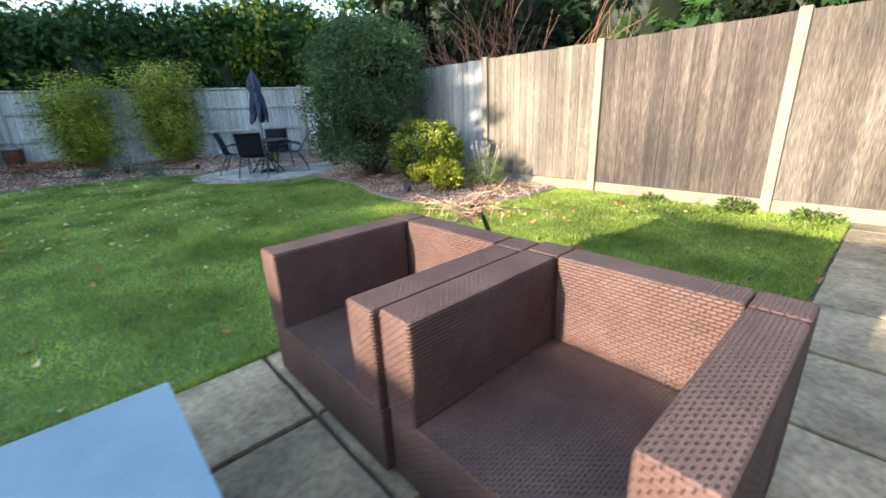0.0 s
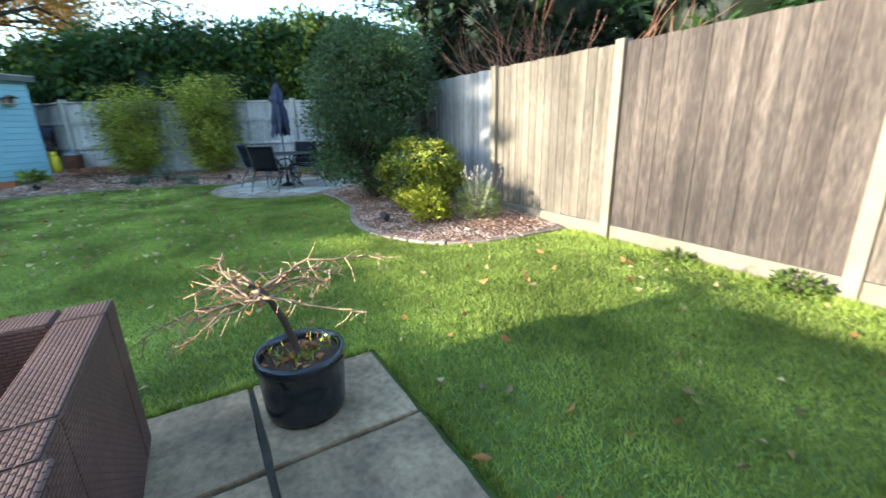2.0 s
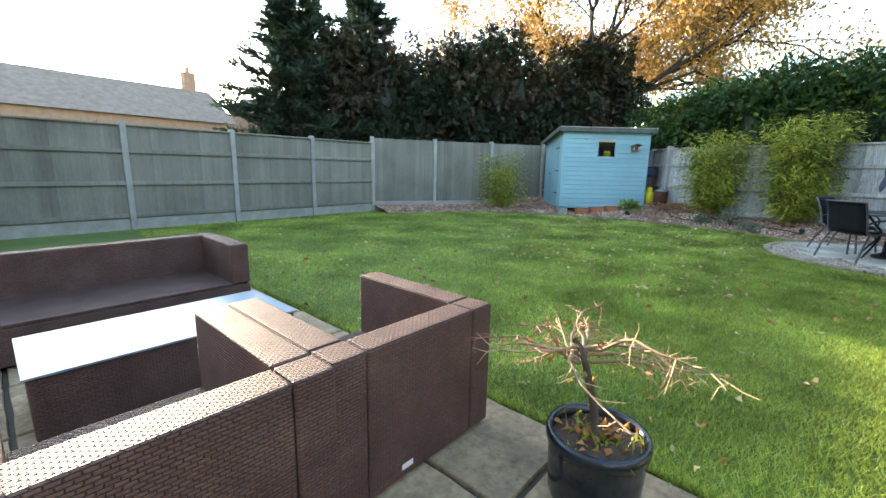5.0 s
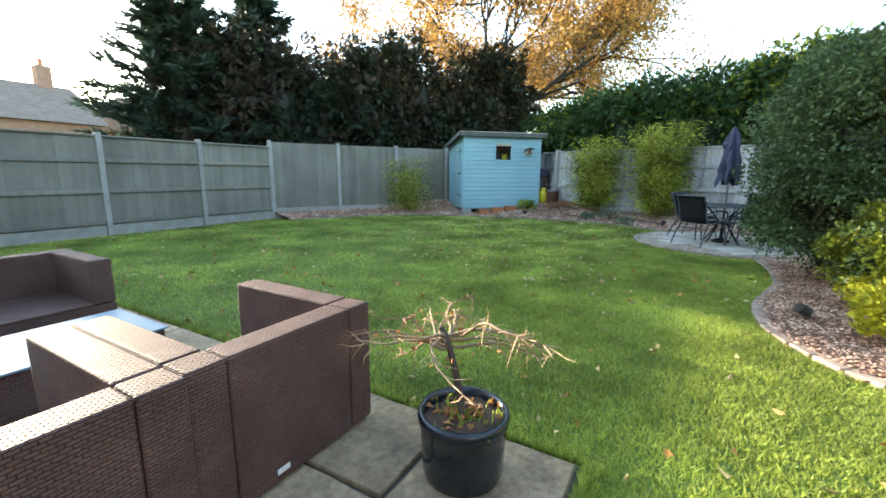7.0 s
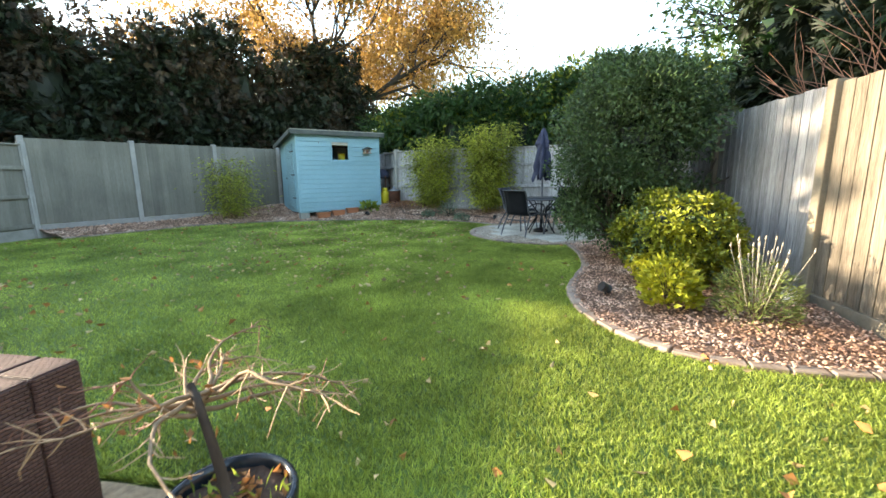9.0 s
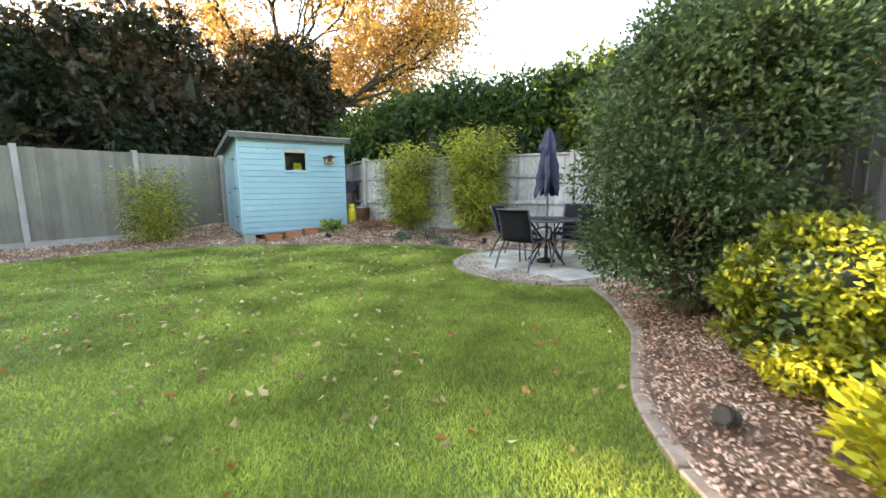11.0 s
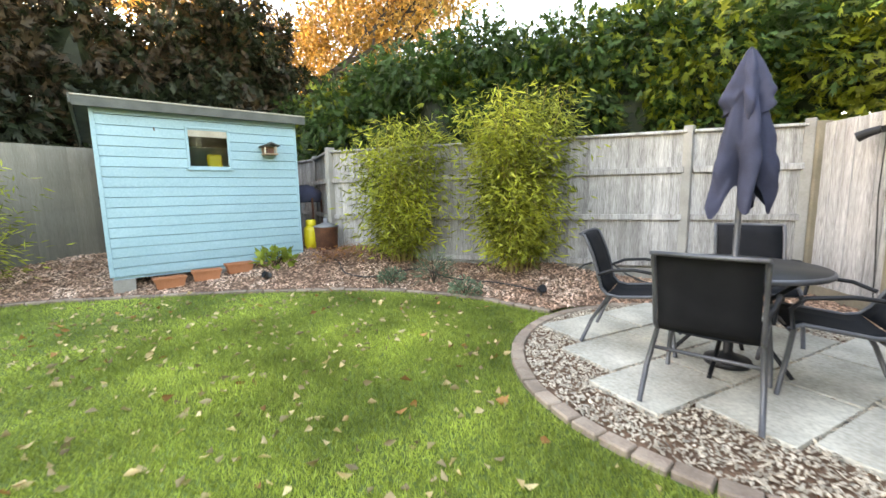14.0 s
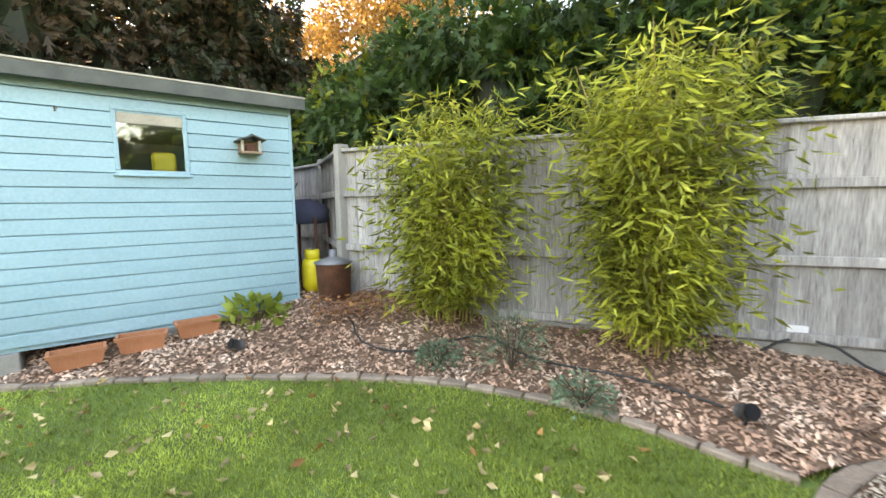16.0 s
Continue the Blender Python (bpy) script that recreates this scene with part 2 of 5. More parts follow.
M["cane"] = shader("bamboo_cane", [(0.3, (0.2, 0.14, 0.04)), (0.7, (0.36, 0.27, 0.09))], 0.5, 9, 60, 0.1)


def woven(name, flat):
    """Rattan weave: staggered strands with rounded relief; flat is laid in x and y, else round the upright sides."""
    m = M["wicker"].copy()
    m.name = name
    n, l = m.node_tree.nodes, m.node_tree.links
    tc, sep, com, add = n.new("ShaderNodeTexCoord"), n.new("ShaderNodeSeparateXYZ"), n.new("ShaderNodeCombineXYZ"), n.new("ShaderNodeMath")
    l.new(tc.outputs["Object"], sep.inputs["Vector"])
    l.new(sep.outputs["X"], add.inputs[0])
    l.new(sep.outputs["Y"], add.inputs[1])
    l.new(sep.outputs["X"] if flat else add.outputs[0], com.inputs["X"])
    l.new(sep.outputs["Y"] if flat else sep.outputs["Z"], com.inputs["Y"])
    br = n.new("ShaderNodeTexBrick")
    l.new(com.outputs["Vector"], br.inputs["Vector"])
    br.offset = 0.5
    for key, v in (("Scale", 1.0), ("Brick Width", 0.024 if flat else 0.03), ("Row Height", 0.0115 if flat else 0.0125), ("Mortar Size", 0.0032 if flat else 0.0026), ("Mortar Smooth", 1.0)):
        br.inputs[key].default_value = v
    br.inputs["Color1"].default_value, br.inputs["Color2"].default_value, br.inputs["Mortar"].default_value = (1, 1, 1, 1), (0.82, 0.8, 0.8, 1), (0.52, 0.48, 0.48, 1) if flat else (0.66, 0.62, 0.62, 1)
    b = n["Principled BSDF"]
    src = b.inputs["Base Color"].links[0].from_socket
    mul = n.new("ShaderNodeMix")
    mul.data_type, mul.blend_type = "RGBA", "MULTIPLY"
    mul.inputs[0].default_value = 1.0
    l.new(src, mul.inputs[6])
    l.new(br.outputs["Color"], mul.inputs[7])
    l.new(mul.outputs[2], b.inputs["Base Color"])
    bump = n.new("ShaderNodeBump")
    bump.invert = True
    bump.inputs["Strength"].default_value, bump.inputs["Distance"].default_value = 0.85, 0.009
    l.new(br.outputs["Fac"], bump.inputs["Height"])
    l.new(bump.outputs["Normal"], b.inputs["Normal"])
    return m


M["weave"], M["weave_top"] = woven("rattan_weave", False), woven("rattan_weave_top", True)


def glass(name, tint=(1, 1, 1), rough=0.02):
    m = bpy.data.materials.new(name)
    m.use_nodes = True
    b = m.node_tree.nodes["Principled BSDF"]
    b.inputs["Base Color"].default_value = (*tint, 1)
    b.inputs["Roughness"].default_value, b.inputs["Transmission Weight"].default_value, b.inputs["IOR"].default_value = rough, 1.0, 1.9
    return m


M["glass"] = glass("window_glass", (0.9, 0.92, 0.92), 0.03)
# table glass: the sky's reflection is put into the blue base colour
M["tableglass"] = shader("sky_tinted_table_glass", [(0.3, (0.19, 0.27, 0.32)), (0.7, (0.26, 0.35, 0.4))], 0.34, 3, 60, 0.03, spec=0.3, dist=0.002)


# ---- mesh helpers ----
def link(name, bm, material, parent=None, label="", smooth=False):
    me = bpy.data.meshes.new(name)
    bm.to_mesh(me)
    bm.free()
    if smooth:
        for p in me.polygons:
            p.use_smooth = True
    me.materials.append(material)
    ob = new(name, me)
    if parent:
        ob.parent = parent
    if label:
        ob["label"] = label
    return ob


def part(name, bm, material, parent, label="", smooth=False):
    return link(name, bm, material, parent, label, smooth)


def thing(name, place, label, category, group="", turn=0.0, kind=""):
    ob = new(name)
    ob.matrix_basis = pose(*place, 0, 0, turn)
    return tagged(ob, label, category, group, kind)


def box(lo, hi, bevel=0.0, bm=None, m=None, seg=1):
    own = bmesh.new()
    bmesh.ops.create_cube(own, size=1)
    size = [b - a for a, b in zip(lo, hi)]
    for v in own.verts:
        v.co = Vector([a + (c + 0.5) * s for a, c, s in zip(lo, v.co, size)])
    if bevel:
        bmesh.ops.bevel(own, geom=own.edges[:], offset=bevel, segments=seg, affect="EDGES", profile=0.6)
    if m:
        bmesh.ops.transform(own, matrix=m, verts=own.verts[:])
    return join(bm, own)


def join(bm, own):
    if bm is None:
        return own
    me = bpy.data.meshes.new("tmp")
    own.to_mesh(me)
    own.free()
    bm.from_mesh(me)
    bpy.data.meshes.remove(me)
    return bm


def tube(points, radius, bm=None, sides=8, taper=None):
    """A swept tube with closed ends; taper gives the radius at the far end."""
    bm = bm or bmesh.new()
    pts = [Vector(p) for p in points]
    rings, up = [], Vector((0.13, 0.21, 0.97))
    for i, p in enumerate(pts):
        d = (pts[min(i + 1, len(pts) - 1)] - pts[max(i - 1, 0)]).normalized()
        a = d.cross(up)
        if a.length < 0.05:
            a = d.cross(Vector((1, 0, 0)))
        a.normalize()
        b = d.cross(a)
        r = radius if taper is None else radius + (taper - radius) * i / (len(pts) - 1)
        rings.append([bm.verts.new(p + a * math.cos(2 * math.pi * k / sides) * r + b * math.sin(2 * math.pi * k / sides) * r) for k in range(sides)])
    for q, s in zip(rings, rings[1:]):
        for k in range(sides):
            bm.faces.new((q[k], q[(k + 1) % sides], s[(k + 1) % sides], s[k]))
    bm.faces.new(rings[0])
    bm.faces.new(rings[-1][::-1])
    return bm


def lathe(profile, sides=28, bm=None, centre=(0, 0, 0)):
    bm = bm or bmesh.new()
    c = Vector(centre)
    rings = [[bm.verts.new(c + Vector((r * math.cos(2 * math.pi * k / sides), r * math.sin(2 * math.pi * k / sides), z))) for k in range(sides)] for r, z in profile]
    for q, s in zip(rings, rings[1:]):
        for k in range(sides):
            bm.faces.new((q[k], q[(k + 1) % sides], s[(k + 1) % sides], s[k]))
    bm.faces.new(rings[0][::-1])
    bm.faces.new(rings[-1])
    return bm


def prism(outline, z0, z1, bm=None):
    bm = bm or bmesh.new()
    lo = [bm.verts.new((x, y, z0)) for x, y in outline]
    hi = [bm.verts.new((x, y, z1)) for x, y in outline]
    n = len(outline)
    for k in range(n):
        bm.faces.new((lo[k], lo[(k + 1) % n], hi[(k + 1) % n], hi[k]))
    bm.faces.new(hi)
    bm.faces.new(lo[::-1])
    bmesh.ops.recalc_face_normals(bm, faces=bm.faces[:])
    return bm


def mesh_from(name, verts, faces_n, material, parent=None, label=""):
    """verts: (n, k, 3) with k corners a face, each face an island of its own unless faces_n says how k verts make faces."""
    n, k = verts.shape[:2]
    fs = np.array(faces_n)
    idx = (np.arange(n)[:, None, None] * k + fs[None]).reshape(-1, fs.shape[1])
    me = bpy.data.meshes.new(name)
    me.vertices.add(n * k)
    me.vertices.foreach_set("co", verts.reshape(-1).astype(np.float32))
    me.loops.add(idx.size)
    me.loops.foreach_set("vertex_index", idx.reshape(-1).astype(np.int32))
    me.polygons.add(len(idx))
    me.polygons.foreach_set("loop_start", (np.arange(len(idx)) * fs.shape[1]).astype(np.int32))
    me.update(calc_edges=True)
    me.validate()
    me.materials.append(material)
    ob = new(name, me)
    if parent:
        ob.parent = parent
    if label:
        ob["label"] = label
    return ob


def unit(a):
    return a / np.maximum(np.linalg.norm(a, axis=-1, keepdims=True), 1e-6)


def leaves(name, at, along, length, width, material, parent=None, label="", lift=0.25):
    """Folded diamond leaves, one island each: at (n, 3) the stalk, along (n, 3) the way of the tip."""
    n = len(at)
    along = unit(along)
    side = unit(np.cross(along, unit(rng.normal(size=(n, 3)))))
    up = np.cross(side, along)
    L, W = length * rng.uniform(0.6, 1.25, (n, 1)), width * rng.uniform(0.6, 1.25, (n, 1))
    mid = at + along * L * 0.45
    v = np.stack([at, mid + side * W / 2 + up * W * lift, at + along * L - up * W * 0.3, mid - side * W / 2 + up * W * lift], 1)
    return mesh_from(name, v, [(0, 1, 2), (0, 2, 3)], material, parent, label)


def sprays(name, at, along, length, width, material, parent=None, label=""):
    """Feathery sprays: a stem with three pointed side lobes, one island each."""
    n = len(at)
    along = unit(along)
    side = unit(np.cross(along, unit(rng.normal(size=(n, 3)) + np.array([0, 0, 0.6]))))
    up = np.cross(side, along)
    L, W = length * rng.uniform(0.6, 1.3, (n, 1)), width * rng.uniform(0.6, 1.3, (n, 1))
    q = lambda a, b, c: at + along * L * a + side * W * b + up * W * c  # noqa: E731
    v = np.stack([q(0, 0, 0), q(0.5, 0.5, -0.1), q(0.38, 0.12, 0), q(0.8, 0.36, -0.12), q(0.66, 0.08, 0), q(1, 0, -0.2),
                  q(0.62, -0.08, 0), q(0.85, -0.34, -0.12), q(0.36, -0.12, 0), q(0.45, -0.52, -0.1)], 1)
    return mesh_from(name, v, [(0, 1, 2), (2, 3, 4), (4, 5, 6), (6, 7, 8), (8, 9, 0), (0, 2, 8), (2, 4, 6), (2, 6, 8)], material, parent, label)


def shell(blobs, n, depth=0.35):
    """n points in the outer part of blobs (x, y, z, rx, ry, rz), and the outward ways there."""
    b = np.array(blobs, float)
    w = (b[:, 3] * b[:, 4] + b[:, 4] * b[:, 5] + b[:, 3] * b[:, 5])
    pick = rng.choice(len(b), n, p=w / w.sum())
    d = unit(rng.normal(size=(n, 3)))
    r = 1 - depth * rng.random((n, 1)) ** 1.6
    p = b[pick, :3] + d * r * b[pick, 3:]
    out = unit(d / b[pick, 3:])
    return p, out


def clumps(blobs, per, size, spread=0.5):
    """Breaks each blob into smaller uneven clumps over its surface."""
    made = []
    for x, y, z, a, b, c in blobs:
        for _ in range(per):
            d = Vector((rnd.gauss(0, 1), rnd.gauss(0, 1), rnd.gauss(0, 1))).normalized()
            k = rnd.uniform(1 - spread, 1.02)
            s = size * rnd.uniform(0.6, 1.35)
            made.append((x + d.x * a * k, y + d.y * b * k, z + d.z * c * k, s * 1.1, s * 1.1, s * 0.8))
    return made


# ---- ground, beds ----
def cr(points, step=0.1, closed=False):
    """A smooth curve through the given points, at even steps."""
    p = [Vector((*q, 0)) for q in points]
    out = []
    for i in range(len(p) - 1):
        a, b, c, d = p[max(i - 1, 0)], p[i], p[i + 1], p[min(i + 2, len(p) - 1)]
        n = max(2, int((c - b).length / step))
        for k in range(n):
            t = k / n
            out.append(0.5 * (2 * b + (c - a) * t + (2 * a - 5 * b + 4 * c - d) * t * t + (3 * b - a - 3 * c + d) * t**3))
    out.append(p[-1])
    return [(v.x, v.y) for v in out]


PAD = (-8.97, 4.0, 1.54)
NORTH_EDGE = cr([(-2.76, 5.86), (-2.76, 5.49), (-2.82, 4.88), (-2.97, 4.46), (-3.26, 4.16), (-3.83, 3.93), (-4.5, 3.92), (-5.1, 4.08), (-5.65, 4.25), (-6.1, 4.31), (-6.7, 4.33), (-7.38, 4.27)])
WEST_EDGE = cr([(-10.24, 2.9), (-10.43, 2.64), (-10.72, 2.26), (-10.97, 1.77), (-11.19, 0.96), (-11.2, 0.12), (-11.12, -0.7), (-10.98, -1.56), (-10.73, -2.43), (-10.42, -3.5), (-9.6, -4.7), (-8.4, -5.4), (-7.2, -6.0)])
WEST_POSTS = [(-11.05, 5.86), (-11.33, 4.7), (-11.73, 3.06), (-12.13, 1.42), (-12.53, -0.22), (-13.9, -1.0), (-15.2, -2.5)]
SOUTH_POSTS = [(-7.3, -6.8), (-9.0, -5.9), (-10.7, -5.0), (-12.4, -4.1), (-14.0, -3.25), (-15.2, -2.55)]
N_Y = 5.93

bm = bmesh.new()
bmesh.ops.create_grid(bm, x_segments=2, y_segments=2, size=400)
ground = link("ground", bm, M["soil"])
tagged(ground, "green lawn soil reaching out under the whole garden", "ground", kind="structure")


def inside(poly, x, y):
    x, y = np.asarray(x), np.asarray(y)
    hit = np.zeros(x.shape, bool)
    for (ax, ay), (bx, by) in zip(poly, poly[1:] + poly[:1]):
        hit ^= ((ay > y) != (by > y)) & (x < (bx - ax) * (y - ay) / (by - ay + 1e-12) + ax)
    return hit


def edge_distance(edge, x, y):
    e = np.array(edge)
    return np.sqrt(((np.stack([x, y], -1)[:, None] - e[None]) ** 2).sum(-1)).min(1)


NORTH_BED = NORTH_EDGE + [(-7.52, 4.6), (-7.8, 5.0), (-8.2, 5.3), (-8.97, 5.45), (-8.97, 5.9)]
WEST_BED = WEST_EDGE + [(-7.3, -6.75), (-9.0, -5.85), (-10.7, -4.95), (-12.4, -4.05), (-13.9, -3.2), (-15.0, -2.6), (-13.85, -1.03), (-12.5, -0.22), (-12.1, 1.42), (-11.7, 3.06), (-11.3, 4.7), (-11.02, 5.85), (-8.97, 5.88), (-8.97, 5.45), (-9.67, 5.4), (-10.17, 5.1), (-10.5, 4.4), (-10.5, 3.6)]


def bed_height(which, x, y):
    x, y = np.atleast_1d(np.asarray(x, float)), np.atleast_1d(np.asarray(y, float))
    if which == "north":
        return 0.03 + 0.07 * np.minimum(edge_distance(NORTH_EDGE, x, y), 1.0)
    d = np.minimum(edge_distance(WEST_EDGE, x, y), np.abs(np.hypot(x - PAD[0], y - PAD[1]) - PAD[2]))
    rise = 0.2 * np.exp(-((x + 12.3) ** 2 + (y - 0.4) ** 2) / 0.64) * np.minimum(d, 1.0)
    return 0.03 + 0.2 * np.minimum(d, 1.7) * np.clip((5.2 - y) / 2.0, 0.1, 1) + rise


def bed(name, poly, which, label):
    xs, ys = [p[0] for p in poly], [p[1] for p in poly]
    bm = bmesh.new()
    face = bm.faces.new([bm.verts.new((x, y, 0)) for x, y in poly])
    bmesh.ops.triangulate(bm, faces=[face])
    for axis, lo, hi in ((0, min(xs), max(xs)), (1, min(ys), max(ys))):
        k = lo + 0.2
        while k < hi:
            co, no = [0, 0, 0], [0, 0, 0]
            co[axis], no[axis] = k, 1
            bmesh.ops.bisect_plane(bm, geom=bm.verts[:] + bm.edges[:] + bm.faces[:], plane_co=co, plane_no=no)
            k += 0.2
    h = bed_height(which, [v.co.x for v in bm.verts], [v.co.y for v in bm.verts])
    for v, z in zip(bm.verts, h):
        v.co.z = z + 0.012 * noise.noise((v.co.x * 3, v.co.y * 3, 0))
    bmesh.ops.recalc_face_normals(bm, faces=bm.faces[:])
    if sum(f.normal.z for f in bm.faces) < 0:
        bmesh.ops.reverse_faces(bm, faces=bm.faces[:])
    ob = link(name, bm, M["bedsoil"], smooth=True)
    return tagged(ob, label, "flower bed", kind="structure")


bed("flower_bed_north", NORTH_BED, "north", "curved flower bed mulched with brown bark chippings")
bed("flower_bed_west", WEST_BED, "west", "raised border mulched with bark chips beside the fence")


def scatter(poly, n):
    p = np.array(poly)
    lo, hi = p.min(0), p.max(0)
    out = np.zeros((0, 2))
    while len(out) < n:
        q = rng.uniform(lo, hi, (n * 2, 2))
        out = np.vstack([out, q[inside(poly, q[:, 0], q[:, 1])]])
    return out[:n]


def chips(name, poly, which, n, material, label, size=0.035, avoid=None):
    q = scatter(poly, n)
    if avoid is not None:
        q = q[~avoid(q[:, 0], q[:, 1])]
    z = bed_height(which, q[:, 0], q[:, 1]) if which != "flat" else np.full(len(q), 0.02)
    n = len(q)
    a = rng.uniform(0, 6.28, n)
    d = np.stack([np.cos(a), np.sin(a), rng.normal(0, 0.35, n)], -1)
    s = np.stack([-np.sin(a), np.cos(a), rng.normal(0, 0.35, n)], -1)
    up = np.array([0, 0, 1.0])
    L, W = size * rng.uniform(0.5, 1.4, (n, 1)), size * 0.45 * rng.uniform(0.6, 1.4, (n, 1))
    c = np.stack([q[:, 0], q[:, 1], z + rng.uniform(0.002, 0.018, n)], -1)
    v = np.stack([c - d * L / 2, c + s * W / 2, c + d * L / 2, c - s * W / 2, c + up * W * 0.5], 1)
    ob = mesh_from(name, v, [(0, 1, 4), (1, 2, 4), (2, 3, 4), (3, 0, 4)], material)
    return tagged(ob, label, "mulch" if which != "flat" else "gravel", kind="stuff")


chips("bark_chips", NORTH_BED, "north", 16000, M["chips"], "loose brown bark chippings covering the flower bed")
chips("bark_chips", WEST_BED, "west", 30000, M["chips"], "loose brown bark chippings covering the border", 0.052)

# ---- fences ----
def board_mesh(name, w, h, t, material):
    bm = bmesh.new()
    pts = [(0, 0), (w, 0), (w, t), (0, t * 0.45)]
    lo = [bm.verts.new((x, -y, 0)) for x, y in pts]
    hi = [bm.verts.new((x, -y, h)) for x, y in pts]
    for k in range(4):
        bm.faces.new((lo[k], lo[(k + 1) % 4], hi[(k + 1) % 4], hi[k]))
    bm.faces.new(hi)
    bm.faces.new(lo[::-1])
    bmesh.ops.recalc_face_normals(bm, faces=bm.faces[:])
    me = bpy.data.meshes.new(name)
    bm.to_mesh(me)
    bm.free()
    me.materials.append(material)
    return me


def fence(group, posts, base, top, kinds, post_mat, rails=False, label="", post_label="", post_h=0.05, post_w=0.1):
    """Posts along a line with a panel of upright boards between each two; the boarded face looks to the right of the way walked."""
    whole = thing("fence", (posts[0][0], posts[0][1], base), label, "fence")
    back = whole.matrix_basis.inverted()
    for (ax, ay), (bx, by) in zip(posts, posts[1:]):
        a, b = Vector((ax, ay, 0)), Vector((bx, by, 0))
        boards = kinds[min(posts.index((ax, ay)), len(kinds) - 1)]
        turn = math.degrees(math.atan2(by - ay, bx - ax))
        length = (b - a).length - post_w
        low, high = 0.17, top - base
        panel = part("fence_panel", box((0, -0.025, -0.12), (length, 0.025, low - 0.004), 0.006), M["concrete"] if rails else post_mat, whole)
        panel.matrix_basis = back @ pose(ax, ay, base, 0, 0, turn) @ pose(post_w / 2, 0, 0)
        n = max(2, round(length / 0.125))
        w = length / n
        me = board_mesh("board", w * 1.12, high - low - (0.035 if rails else 0.0), 0.015, boards)
        for i in range(n):
            ob = new("board", me)
            ob.parent = panel
            ob.location = (min(i * w, length - w * 1.12), (0.0 if rails else -0.006) + rnd.uniform(-0.004, 0.004), low + rnd.uniform(-0.006, 0.006))
            ob.rotation_euler = (0, rnd.uniform(-0.0015, 0.0015), 0)
        if rails:
            for z in (low + 0.02, low + (high - low) * 0.36, low + (high - low) * 0.7):
                part("rail", box((0, -0.058, z), (length, -0.022, z + 0.075), 0.006), boards, panel)
            part("capping", box((-0.01, -0.065, high - 0.035), (length + 0.01, 0.03, high), 0.006), boards, panel)
        else:
            for z in (low + 0.25, low + (high - low) * 0.5, high - 0.3):
                part("rail", box((0, 0.002, z), (length, 0.045, z + 0.075)), boards, panel)
    for x, y in posts:
        post = part("fence_post", box((-post_w / 2, -0.065, -0.1 - base), (post_w / 2, 0.065, top - base + post_h), 0.01, seg=2), post_mat, whole, post_label)
        post.matrix_basis = back @ pose(x, y, base, 0, 0, math.degrees(math.atan2(posts[1][1] - posts[0][1], posts[1][0] - posts[0][0])))
    return whole


N_POSTS = [(3.78, N_Y), (1.8, N_Y), (-0.17, N_Y), (-2.17, N_Y), (-4.14, N_Y), (-6.1, N_Y), (-8.05, N_Y), (-10.0, N_Y), (-10.98, N_Y)]
# first four panels, at the west end: cool shade painted as grey boards
fence("north fence", N_POSTS[::-1], 0.0, 1.95, [M["greyboard"]] * 4 + [M["cream"], M["board"], M["bleached"]], M["post"], label="tall close-boarded fence of sun-bleached vertical boards with pale posts, west end coloured grey as in shade", post_label="pale square fence post", post_h=0.03)
fence("west fence", WEST_POSTS[::-1], 0.1, 1.97, [M["greyboard"]], M["greypost"], True, "silvery grey boarded fence with three horizontal rails", "grey timber post")
fence("south fence", SOUTH_POSTS, 0.12, 2.1, [M["olive"]], M["greypost"], False, "greenish grey close-boarded fence running behind the blue shed", "grey post")
fence("south fence", [(-7.3 + 1.95 * i, -6.8) for i in range(7)][::-1], 0.05, 1.98, [M["olive"]], M["greypost"], True, "greenish grey fence with horizontal rails beside the lawn", "grey post")

# ---- the house behind the camera, plain ----
hw = box((4.0, -7.2, -0.05), (4.3, 6.2, 5.0))
wall = link("wall_east", hw, M["render"])
tagged(wall, "plain rendered house wall closing the patio", "wall", kind="structure")

